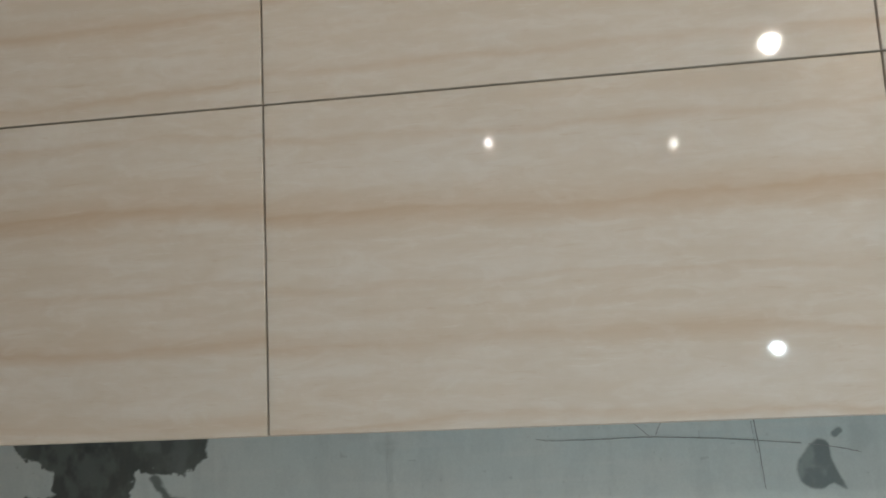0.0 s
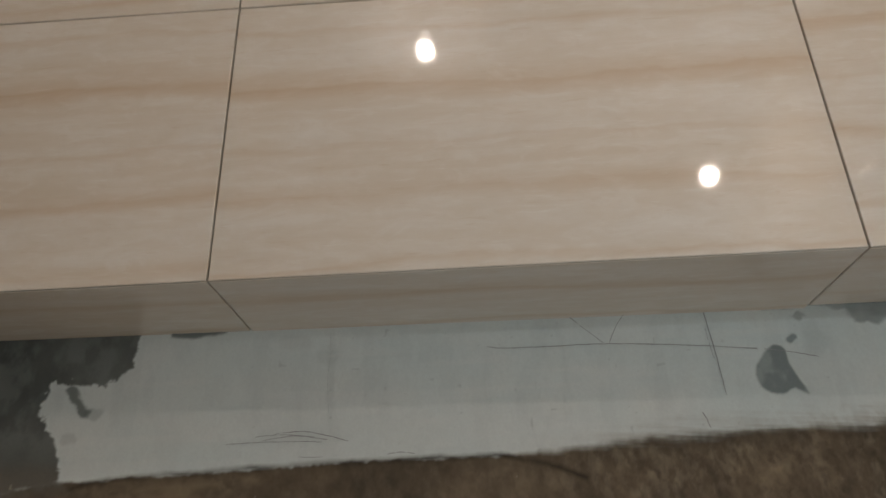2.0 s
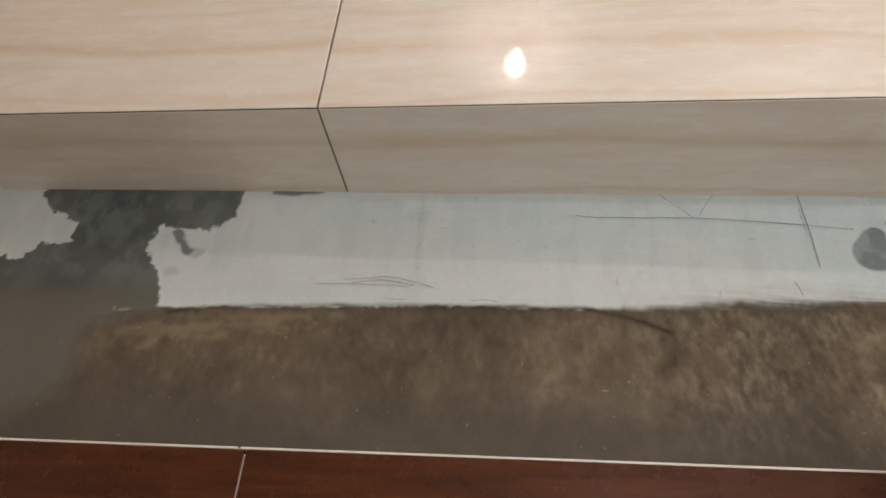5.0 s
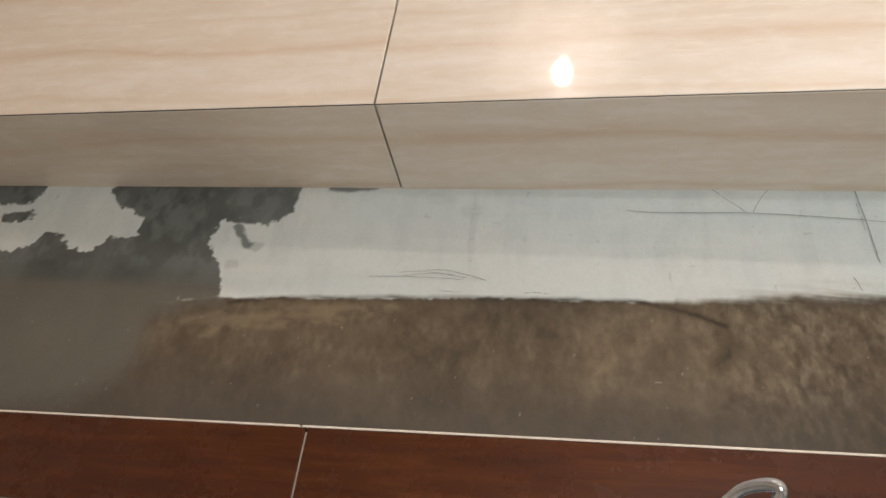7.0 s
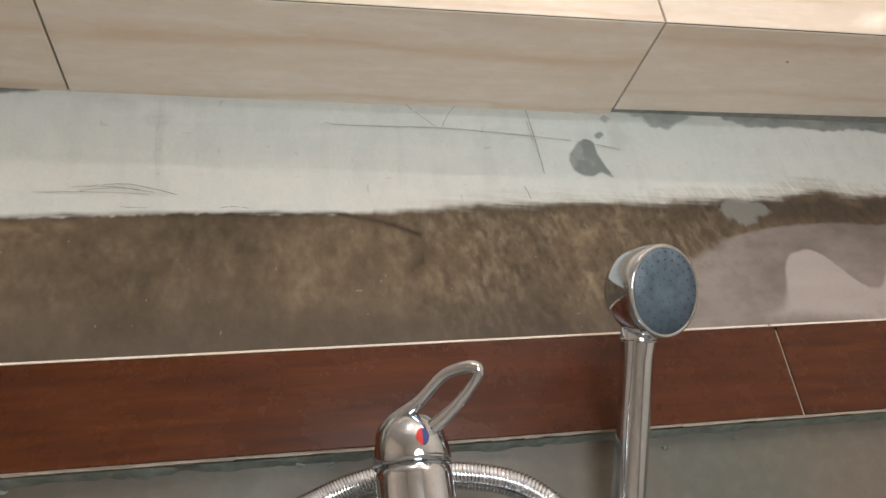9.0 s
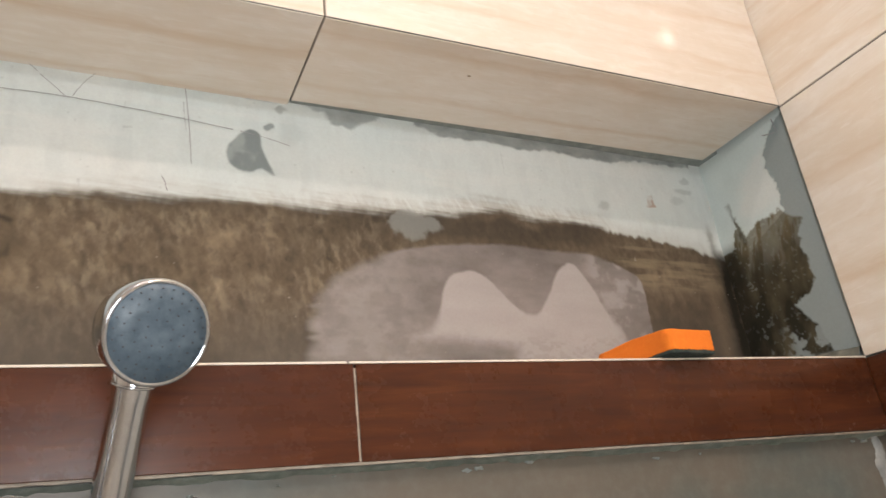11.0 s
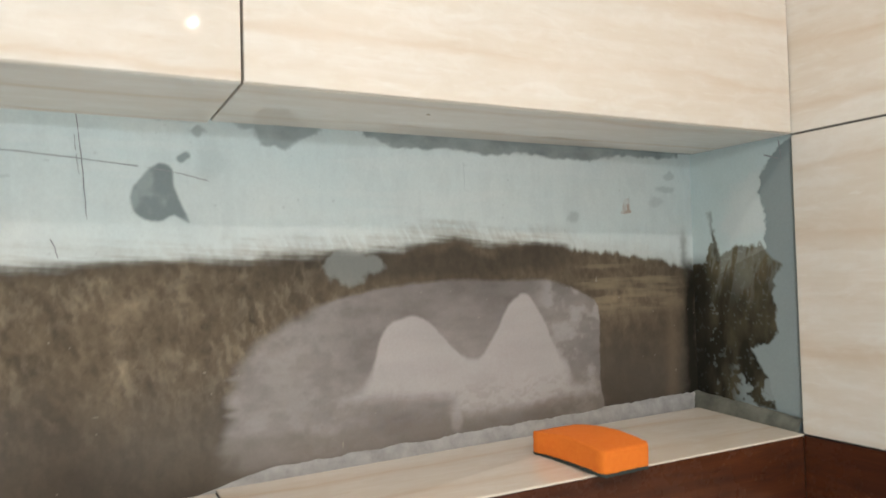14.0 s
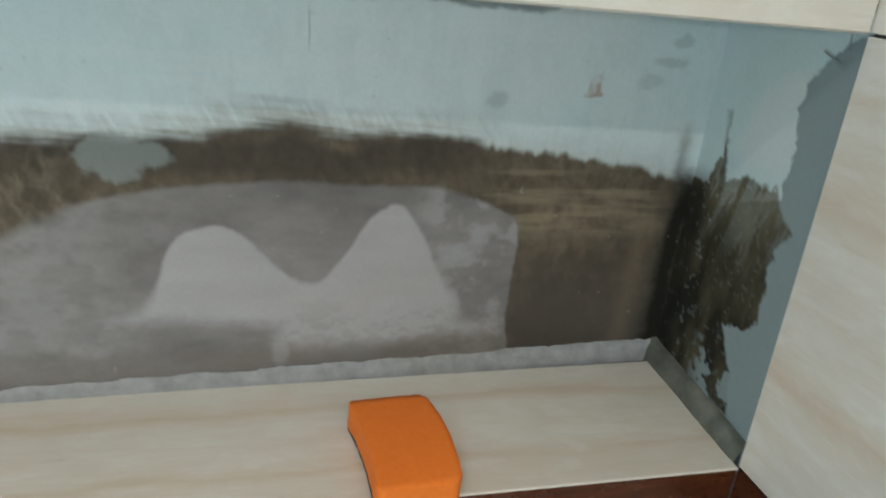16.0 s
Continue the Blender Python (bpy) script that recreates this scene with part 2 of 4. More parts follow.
SCOUR = mat_simple("dark_green_scouring_pad", (0.02, 0.035, 0.03), (0.06, 0.08, 0.07), 260, 0.95, bump=0.8, depth=0.003)
FACE = mat_simple("blue_grey_spray_plate", (0.040, 0.068, 0.092), (0.090, 0.130, 0.165), 130, 0.45, bump=0.1)
NOZZLE = mat_simple("dark_rubber", (0.03, 0.035, 0.045), (0.06, 0.065, 0.075), 200, 0.6, bump=0)
RED_DOT = mat_simple("red_plastic", (0.50, 0.02, 0.015), (0.60, 0.035, 0.02), 100, 0.6, bump=0)
BLUE_DOT = mat_simple("blue_plastic", (0.012, 0.02, 0.12), (0.02, 0.03, 0.17), 100, 0.6, bump=0)
BULB = mat_glow("warm_lamp_glow", (1.0, 0.91, 0.79), 725.0 * LAMP_POWER)
BULB_FAR = mat_glow("warm_far_lamp_glow", (1.0, 0.91, 0.79), 3000.0 * LAMP_POWER)

# ---- the shell of the room ----
def structure(name, bm, mat, label, category="wall"):
    return tagged(put(name, mesh_from(name, bm), mat), label, category, kind="structure")


structure("floor", box(LEFT - 0.1, END + 0.25, REAR - 0.1, 0.4, -0.1, 0.0), FLOOR, "beige bathroom floor", "floor")
structure("ceiling", box(LEFT - 0.1, END + 0.25, REAR - 0.1, 0.4, CEIL, CEIL + 0.1), WHITE, "white painted bathroom ceiling", "ceiling")
structure("wall_west", box(LEFT - 0.1, LEFT, REAR - 0.1, 0.4, 0, CEIL), BEIGE, "plain beige bathroom wall")
structure("wall_south", box(LEFT, END + 0.25, REAR - 0.1, REAR, 0, CEIL), BEIGE, "plain beige bathroom wall")
wall_east = structure("wall_east", box(END + 0.0125, END + 0.25, REAR, 0.4, 0, CEIL), MASONRY, "end wall clad in glazed beige travertine-look tiles with a dark red band")
wall_upper = structure("wall_upper", box(LEFT, END + 0.0125, 0.0125, 0.4, SOFFIT + 0.0125, CEIL), GROUT_DARK,
                       "upper wall and niche soffit clad in glazed beige travertine-look tiles")
structure("wall_behind_niche", box(LEFT, END + 0.0125, 0.19, 0.4, BAND, SOFFIT + 0.0125), MASONRY, "masonry behind the stained niche")
wall_lower = structure("wall_lower", box(LEFT, END + 0.0125, 0.014, 0.4, 0, BAND - 0.001), LOWER,
                       "untiled lower wall with grey-green waterproof coating")
wall_ledge = structure("wall_ledge", box(LEFT, END + 0.0125, 0.0125, 0.19, BAND, 1.030), ADHESIVE,
                       "niche ledge with beige tiles on top and dark red-brown tiles in front", "ledge")


# ---- plaster with stains: fields over the surface ----
def lattice(u, v, fu, fv, seed):
    """Smooth value noise, 0..1, at frequencies fu, fv per metre."""
    rng = np.random.RandomState(seed)
    table = rng.rand(256, 256)
    a, b = u * fu + 300.3, v * fv + 300.7
    i, j = np.floor(a).astype(int), np.floor(b).astype(int)
    s, t = a - i, b - j
    s, t = s * s * (3 - 2 * s), t * t * (3 - 2 * t)
    i0, i1, j0, j1 = i % 256, (i + 1) % 256, j % 256, (j + 1) % 256
    return (table[i0, j0] * (1 - s) + table[i1, j0] * s) * (1 - t) + (table[i0, j1] * (1 - s) + table[i1, j1] * s) * t


def fractal(u, v, fu, fv, seed, octaves=4):
    total, weight, amp = 0, 0, 1.0
    for k in range(octaves):
        total = total + amp * lattice(u, v, fu * 2 ** k, fv * 2 ** k, seed + k)
        weight += amp
        amp *= 0.55
    return total / weight


def ease(d, w):
    """0 where d is far below zero, 1 far above, over a width w."""
    t = np.clip(0.5 + d / w, 0, 1)
    return t * t * (3 - 2 * t)


def inside(u, v, outline):
    """Signed distance to a closed outline, positive inside."""
    best = np.full(u.shape, 9.0)
    odd = np.zeros(u.shape, bool)
    n = len(outline)
    for k in range(n):
        (x0, y0), (x1, y1) = outline[k], outline[(k + 1) % n]
        dx, dy = x1 - x0, y1 - y0
        t = np.clip(((u - x0) * dx + (v - y0) * dy) / (dx * dx + dy * dy + 1e-12), 0, 1)
        best = np.minimum(best, np.hypot(u - x0 - t * dx, v - y0 - t * dy))
        if abs(dy) > 1e-9:
            odd ^= ((y0 > v) != (y1 > v)) & (u < dx * (v - y0) / dy + x0)
    return np.where(odd, best, -best)


def rounded(points, n=5):
    loop = [(*p, 0) for p in points]
    out = []
    m = len(loop)
    for i in range(m):
        p = [Vector(loop[(i + k) % m]) for k in (-1, 0, 1, 2)]
        for k in range(n):
            t = k / n
            q = 0.5 * (2 * p[1] + (p[2] - p[0]) * t + (2 * p[0] - 5 * p[1] + 4 * p[2] - p[3]) * t * t
                       + (3 * p[1] - p[0] - 3 * p[2] + p[3]) * t ** 3)
            out.append((q.x, q.y))
    return out


def along(u, v, points, width):
    """1 on an open line, falling off over a width."""
    best = np.full(u.shape, 9.0)
    for (x0, y0), (x1, y1) in zip(points, points[1:]):
        dx, dy = x1 - x0, y1 - y0
        t = np.clip(((u - x0) * dx + (v - y0) * dy) / (dx * dx + dy * dy + 1e-12), 0, 1)
        best = np.minimum(best, np.hypot(u - x0 - t * dx, v - y0 - t * dy))
    return np.clip(1 - best / width, 0, 1)


class Coat:
    """A field of colour and relief over a flat piece of wall."""
    def __init__(self, u0, u1, v0, v1, step):
        self.nu, self.nv = int((u1 - u0) / step) + 1, int((v1 - v0) / step) + 1
        self.u, self.v = np.meshgrid(np.linspace(u0, u1, self.nu), np.linspace(v0, v1, self.nv))
        self.rgb = np.zeros((self.nv, self.nu, 3))
        self.up = np.zeros((self.nv, self.nu))

    def lay(self, mask, rgb, up=0.0):
        rgb = np.asarray(rgb, float)
        self.rgb += mask[..., None] * (rgb - self.rgb)
        if up:
            self.up += mask * up

    def mesh(self, name, place):
        x, y, z = place(self.u, self.v, self.up)
        co = np.stack([x, y, z], -1).reshape(-1, 3)
        me = bpy.data.meshes.new(name)
        nf = (self.nu - 1) * (self.nv - 1)
        a = (np.arange(self.nv - 1)[:, None] * self.nu + np.arange(self.nu - 1)[None]).ravel()
        quads = np.stack([a, a + 1, a + self.nu + 1, a + self.nu], -1)
        me.vertices.add(len(co))
        me.vertices.foreach_set("co", co.ravel())
        me.loops.add(nf * 4)
        me.loops.foreach_set("vertex_index", quads.ravel().astype(np.int32))
        me.polygons.add(nf)
        me.polygons.foreach_set("loop_start", np.arange(nf, dtype=np.int32) * 4)
        me.update(calc_edges=True)
        layer = me.color_attributes.new("stain", "FLOAT_COLOR", "POINT")
        rgba = np.ones((len(co), 4))
        rgba[:, :3] = np.clip(self.rgb.reshape(-1, 3), 0, 1)
        layer.data.foreach_set("color", rgba.ravel())
        me.shade_smooth()
        return me


PAINT = (0.64, 0.72, 0.715)
BACK = 0.139     # depth of the niche at x = 0; it grows slightly towards the end wall


def back_y(x):
    return BACK + 0.020 * x


def blend(a, b, t):
    return np.asarray(a) + (np.asarray(b) - np.asarray(a)) * t[..., None]


def niche_back():
    c = Coat(-0.62, END + 0.0125, 1.045, SOFFIT + 0.0125, 0.0013)
    u, v = c.u, c.v
    w1 = fractal(u, v, 22, 22, 1) - 0.5
    w2 = fractal(u, v, 22, 22, 11) - 0.5
    r1 = fractal(u, v, 130, 130, 21, 3) - 0.5
    r2 = fractal(u, v, 130, 130, 31, 3) - 0.5
    U, V = u + 0.012 * w1 + 0.006 * r1, v + 0.012 * w2 + 0.006 * r2
    us, vs = u + 0.004 * w1 + 0.002 * r1, v + 0.004 * w2 + 0.002 * r2
    # old paint, dusty and uneven
    c.rgb[:] = blend(PAINT, (0.72, 0.74, 0.715), fractal(u, v, 9, 14, 41))
    c.lay(0.10 * ease(fractal(u, v, 60, 25, 45) - 0.56, 0.2), (0.42, 0.46, 0.46))
    c.lay(0.05 * ease(fractal(u, v, 150, 110, 47, 3) - 0.55, 0.16), (0.45, 0.48, 0.47))
    for x, z, rx, rz, k in ((0.085, 1.372, 0.012, 0.012, 0.16), (0.09, 1.35, 0.004, 0.05, 0.16), (0.05, 1.385, 0.02, 0.008, 0.18),
                            (1.017, 1.317, 0.010, 0.006, 0.42), (1.165, 1.356, 0.015, 0.005, 0.34), (1.15, 1.34, 0.013, 0.005, 0.26),
                            (1.17, 1.376, 0.01, 0.005, 0.35), (0.60, 1.365, 0.012, 0.02, 0.15), (-0.16, 1.315, 0.008, 0.006, 0.4)):
        c.lay(k * ease(1 - np.hypot((U - x) / rx, (V - z) / rz), 0.8), (0.27, 0.31, 0.30))
    dots = ease(lattice(u, v, 140, 140, 43) - 0.972, 0.03) * ease(v - 1.27, 0.03)
    c.lay(0.28 * dots, (0.24, 0.26, 0.25))
    c.lay(0.16 * ease(fractal(u, v, 34, 5, 44) - 0.58, 0.14) * ease(v - 1.29, 0.03), (0.50, 0.545, 0.54))
    c.lay(0.22 * ease(fractal(u, v, 7, 60, 46) - 0.60, 0.12), (0.76, 0.775, 0.755))
    # brown glue and dirt left by an old panel
    top = np.interp(u, (-0.62, -0.30, -0.18, 0.0, 0.1, 0.27, 0.35, 0.45, 0.55, 0.70, 0.785, 0.855, 0.923, 0.986, 1.05, 1.14, 1.21),
                    (1.20, 1.233, 1.246, 1.252, 1.256, 1.257, 1.261, 1.268, 1.274, 1.278, 1.283, 1.293, 1.288, 1.283, 1.277, 1.268, 1.252))
    strokes = (0.6 * lattice(u, v, 260, 40, 51) + 0.4 * lattice(u, v, 90, 9, 52) - 0.5) * (0.4 + 1.2 * lattice(u, v, 25, 3, 53))
    sweep = (fractal(u, v + 0.06 * u, 14, 230, 54, 3) - 0.5) * np.interp(u, (0.3, 0.4, 0.97, 1.02), (0.1, 1, 1, 0.1))
    fuzzy = np.interp(u, (0.25, 0.36, 0.7, 0.95, 1.05), (0.004, 0.013, 0.015, 0.011, 0.007))
    spike = np.interp(u, (0.3, 0.7, 0.95, 1.0, 1.12, 1.2), (0.002, 0.0022, 0.0025, 0.007, 0.009, 0.007))
    d = top - v + spike * strokes + 0.008 * sweep + np.interp(u, (0.25, 0.4), (0.005, 0.012)) * w2 + 0.003 * r1
    brown = ease(d, fuzzy)
    haze = 0.42 * ease(d + 0.010 + 0.010 * (fractal(u, v, 120, 40, 55, 3) - 0.5), 0.032) * np.interp(u, (0.28, 0.4, 1.2), (0, 1, 1))
    streak = fractal(u + 0.010 * w1 + 0.004 * r1, v, 55, 17, 61)
    blotch = fractal(u, v, 11, 14, 71)
    fleck = fractal(u, v, 150, 85, 81, 3)
    tone = blend((0.090, 0.074, 0.054), (0.178, 0.143, 0.100), np.clip(1.5 * blotch - 0.25 + 0.5 * (streak - 0.5), 0, 1))
    pale = np.clip((streak - 0.50) * 3.0, 0, 1) * np.clip((fleck - 0.40) * 3.2, 0, 1)
    pale *= np.interp(u, (-0.3, 0.25, 0.36, 0.6, 0.75, 1.2), (0.35, 0.45, 1.0, 1.0, 0.3, 0.3)) * ease(v - 1.115, 0.07)
    tone = tone + pale[..., None] * (np.array((0.30, 0.25, 0.185)) - tone) * 0.24
    scratch = ease(fractal(u + 0.15 * v + 0.006 * r2, v + 0.006 * r1, 190, 75, 84, 4) - 0.54, 0.28) * ease(fractal(u, v, 26, 30, 87) - 0.42, 0.25)
    scratch = scratch * np.interp(u, (-0.3, 0.3, 0.38, 0.70, 0.80, 1.2), (0.25, 0.35, 1.0, 1.0, 0.4, 0.3)) * ease(v - 1.10, 0.06)
    tone = tone + scratch[..., None] * (np.array((0.32, 0.272, 0.20)) - tone) * 0.30
    # dabbed, mottled glue: small darker and lighter touches over the whole
    dabs = fractal(u + 0.12 * v + 0.008 * r1, v + 0.008 * r2, 150, 95, 86, 4) - 0.5
    gain = np.interp(u, (-0.3, 0.3, 0.38, 0.62, 0.72, 1.2), (0.22, 0.28, 0.48, 0.48, 0.36, 0.40))
    tone = tone * np.clip(1 + (2.1 * dabs * gain)[..., None] * np.array((1.0, 1.0, 0.92)), 0.35, 2.2)
    tone = tone * (1 + (0.28 * (fractal(u, v, 3.2, 26, 89) - 0.5))[..., None])
    murk = ease(fractal(u, v, 34, 42, 88, 4) - 0.53, 0.30) * 0.24
    tone = tone + murk[..., None] * (np.array((0.062, 0.049, 0.038)) - tone)
    low = ease(1.155 - v + 0.04 * w1, 0.09)[..., None]
    tone = tone + low * 0.75 * (np.array((0.100, 0.090, 0.078)) - tone)
    tone = tone * np.array((1.04, 1.0, 0.985))
    c.lay(haze * np.clip(0.7 + 3.0 * sweep, 0.15, 1.5), (0.30, 0.25, 0.19))
    # bristle marks swept up out of the glue
    bristle = ease(lattice(u + 0.5 * v, v, 330, 26, 56) - 0.56, 0.22) * ease(d + 0.020 + 0.012 * (lattice(u, v, 45, 2, 59) - 0.5), 0.012) * ease(-d, 0.012)
    c.lay(0.15 * bristle * np.interp(u, (0.60, 0.72, 0.96, 1.0), (0, 1, 1, 0)), (0.24, 0.22, 0.19))
    scuff = ease(fractal(u + 0.5 * v, v, 260, 110, 57, 3) - 0.50, 0.20) * ease(0.017 + d, 0.016) * ease(0.006 - d, 0.012) * np.interp(u, (0.5, 0.62, 0.98, 1.05), (0, 1, 1, 0.3))
    c.lay(0.22 * scuff, (0.36, 0.33, 0.28))
    c.rgb += brown[..., None] * (tone - c.rgb)
    crest = ease(d, 0.006) * ease(0.012 - d, 0.016) * np.interp(u, (0.33, 0.42, 0.95, 1.02), (0, 1, 1, 0.2))
    c.lay(0.55 * crest * (0.5 + 0.8 * (fractal(u, v, 40, 60, 58) - 0.3)), (0.062, 0.051, 0.040))
    c.up += brown * (0.0006 * streak + 0.0004 * fleck)
    # darker rim of the older patch, with its rounded end
    rim = along(us, vs, ((-0.17, 1.240), (-0.12, 1.249), (0.0, 1.253), (0.1, 1.257), (0.265, 1.258), (0.31, 1.248), (0.347, 1.234)), 0.0048)
    c.lay(0.85 * rim ** 1.2 * (0.5 + 0.6 * lattice(u, v, 40, 40, 91)), (0.045, 0.036, 0.028))
    end = along(us, vs, ((0.347, 1.234), (0.351, 1.220), (0.348, 1.205), (0.336, 1.192)), 0.014)
    c.lay(0.62 * end ** 0.9 * (0.65 + 0.7 * fractal(u, v, 60, 60, 93)), (0.05, 0.04, 0.030))
    for k, zz in enumerate((1.238, 1.229, 1.219)):
        pale_arc = along(us, vs, ((-0.215 + 0.012 * k, zz - 0.022), (-0.17, zz - 0.009), (-0.08, zz), (0.02 - 0.03 * k, zz + 0.004)), 0.009)
        c.lay(0.42 * pale_arc * ease(fractal(u, v, 40, 70, 95 + k) - 0.45, 0.3), (0.33, 0.255, 0.165))
    # dark line of the thick stroke over the right part
    c.lay(0.7 * ease(1.279 - v + 0.03 * w2, 0.012) * ease(v - 1.252 + 0.02 * w1, 0.02) * np.interp(u, (0.66, 0.74, 0.98, 1.03), (0, 1, 1, 0)) * (0.5 + blotch), (0.068, 0.055, 0.043))
    # pale ribs near the end wall
    rib = fractal(u, v, 14, 120, 101, 3)
    ribs = ease(rib - 0.52, 0.30) * np.interp(u, (0.99, 1.04, 1.16, 1.19), (0, 1, 1, 0.2)) * ease(v - 1.205, 0.02) * ease(1.262 - v, 0.02)
    c.lay(0.6 * ribs, (0.30, 0.235, 0.155))
    c.lay(0.5 * ease(1.20 - v, 0.05) * ease(u - 1.045, 0.03), (0.075, 0.060, 0.046))
    c.lay(0.45 * np.exp(-((us - 1.168) / 0.010) ** 2) * ease(1.22 - v, 0.06), (0.20, 0.150, 0.10))
    # grey-green levelling compound at the other end
    Uf, Vf = u + 0.010 * w1 + 0.013 * r1, v + 0.010 * w2 + 0.013 * r2
    whole = inside(Uf, Vf, ((-0.122, 1.43), (-0.122, 1.394), (-0.125, 1.365), (-0.150, 1.343), (-0.169, 1.348), (-0.206, 1.353), (-0.216, 1.325), (-0.200, 1.287),
                            (-0.183, 1.259), (-0.179, 1.239), (-0.214, 1.236), (-0.254, 1.213), (-0.255, 1.171), (-0.274, 1.142), (-0.321, 1.116), (-0.406, 1.10),
                            (-0.70, 1.04), (-0.70, 1.43)))
    bare = inside(Uf, Vf, ((-0.70, 1.375), (-0.529, 1.373), (-0.477, 1.373), (-0.465, 1.395), (-0.458, 1.43), (-0.376, 1.43), (-0.373, 1.394), (-0.357, 1.372),
                           (-0.312, 1.353), (-0.311, 1.325), (-0.344, 1.325), (-0.364, 1.305), (-0.394, 1.307), (-0.416, 1.325), (-0.438, 1.330), (-0.444, 1.312),
                           (-0.468, 1.299), (-0.491, 1.296), (-0.70, 1.29)))
    fill = np.minimum(whole, -bare)
    fill = np.maximum(fill, 0.010 * (1 - np.hypot((Uf + 0.487) / 0.022, (Vf - 1.354) / 0.008)))
    soft = np.interp(v, (1.235, 1.25), (0.045, 0.003))
    fillm = ease(fill, soft)
    ftone = blend((0.098, 0.106, 0.098), (0.175, 0.183, 0.170), np.clip(1.5 * fractal(u, v, 18, 12, 111) - 0.25, 0, 1))
    lower_tone = ease(1.262 - v + 0.01 * w1, 0.02)[..., None]
    ftone = ftone + lower_tone * 0.7 * (np.array((0.158, 0.139, 0.113)) - ftone)
    c.rgb += fillm[..., None] * (ftone - c.rgb)
    c.up += fillm * 0.0012
    # thin places where the paint shows through the compound
    c.lay(0.22 * fillm * ease(fractal(u, v, 60, 40, 113) - 0.50, 0.30) * ease(v - 1.285, 0.03), (0.36, 0.39, 0.38))
    for line, k in ((((-0.186, 1.344), (-0.178, 1.330), (-0.168, 1.316)), 0.85), (((-0.186, 1.287), (-0.176, 1.288)), 0.20)):
        c.lay(k * ease(along(U, V, line, 0.008) - 0.4, 0.5), (0.15, 0.165, 0.155), 0.0006)
    c.lay(0.85 * ease(inside(us, vs, ((-0.090, 1.43), (-0.088, 1.397), (-0.06, 1.3945), (-0.026, 1.399), (-0.024, 1.43))), 0.004), (0.13, 0.145, 0.14), 0.0006)
    # thin grey skim with a thicker coat shaped by a trowel
    fringe = 0.010 * (lattice(u, v, 12, 240, 121) - 0.5) * ease(0.66 - u, 0.05)
    skim = inside(us + fringe, vs, rounded(((0.624, 1.076), (0.616, 1.130), (0.618, 1.161), (0.638, 1.189), (0.673, 1.212), (0.721, 1.232),
                                            (0.794, 1.245), (0.866, 1.248), (0.934, 1.245), (0.979, 1.245), (1.024, 1.230), (1.049, 1.212),
                                            (1.050, 1.160), (1.049, 1.120), (1.047, 1.082), (0.95, 1.076), (0.80, 1.074)), 4))
    edge = np.interp(u, (0.6, 0.68, 0.72, 1.0, 1.04), (0.016, 0.016, 0.005, 0.006, 0.003))
    sk = ease(skim, edge) * (0.80 + 0.2 * fractal(u, v, 30, 30, 131))
    stone = blend((0.165, 0.145, 0.135), (0.30, 0.270, 0.258), np.clip(1.3 * fractal(u, v, 16, 30, 141) - 0.1 + 0.3 * (fractal(u, v, 60, 200, 145) - 0.5), 0, 1))
    c.rgb += sk[..., None] * (stone - c.rgb)
    c.up += sk * 0.0006
    patchy = ease(fractal(u, v, 45, 60, 151) - 0.50, 0.32) * sk * np.interp(u, (0.70, 0.80), (1, 0)) * 0.36
    c.lay(patchy, (0.38, 0.35, 0.335))
    c.lay(ease(fractal(u, v, 50, 60, 155) - 0.52, 0.30) * sk * ease(u - 0.965, 0.03) * 0.6, (0.40, 0.375, 0.36))
    m = inside(us, vs, rounded(((0.728, 1.133), (0.744, 1.140), (0.756, 1.160), (0.765, 1.188), (0.777, 1.205), (0.798, 1.212), (0.820, 1.206),
                                (0.838, 1.188), (0.857, 1.170), (0.874, 1.162), (0.888, 1.167), (0.904, 1.190), (0.921, 1.217), (0.932, 1.227),
                                (0.943, 1.230), (0.955, 1.221), (0.970, 1.195), (0.982, 1.170), (0.999, 1.145), (1.008, 1.123), (1.035, 1.114),
                                (0.95, 1.102), (0.852, 1.102), (0.850, 1.122), (0.80, 1.128)), 4))
    thick = ease(m, np.interp(v, (1.13, 1.17), (0.020, 0.004)))
    c.lay(thick, blend((0.360, 0.330, 0.317), (0.415, 0.384, 0.370), fractal(u, v, 20, 60, 161)), 0.0008)
    c.lay(0.55 * ease(1.107 - v + 0.02 * w1 + 0.006 * r1, 0.012) * ease(u - 0.60, 0.02) * ease(1.06 - u, 0.04) * (0.5 + 0.6 * fractal(u, v, 60, 110, 165)), (0.175, 0.150, 0.125))
    c.lay(0.2 * ease(fractal(u, v, 120, 190, 167, 3) - 0.54, 0.16) * ease(1.135 - v, 0.03) * ease(u - 0.66, 0.05) * ease(1.05 - u, 0.03), (0.19, 0.155, 0.125))
    c.lay(0.5 * ease(1 - np.hypot((us - 0.852) / 0.007, (vs - 1.098) / 0.011), 0.8), (0.37, 0.34, 0.325))
    # dabs of filler
    dab = np.maximum(1 - np.hypot((us - 0.734) / 0.023, (vs - 1.264) / 0.0175), 0.55 * (1 - np.hypot((us - 0.760) / 0.012, (vs - 1.266) / 0.010)))
    c.lay(0.62 * ease(dab + 0.55 * r1 + 0.2 * w1, 0.35), (0.30, 0.315, 0.30), 0.0008)
    drop = inside(us, vs, rounded(((0.533, 1.330), (0.541, 1.347), (0.556, 1.361), (0.567, 1.356), (0.571, 1.335), (0.583, 1.308), (0.570, 1.314),
                                   (0.556, 1.309), (0.540, 1.313)), 3))
    dm = ease(drop, 0.003)
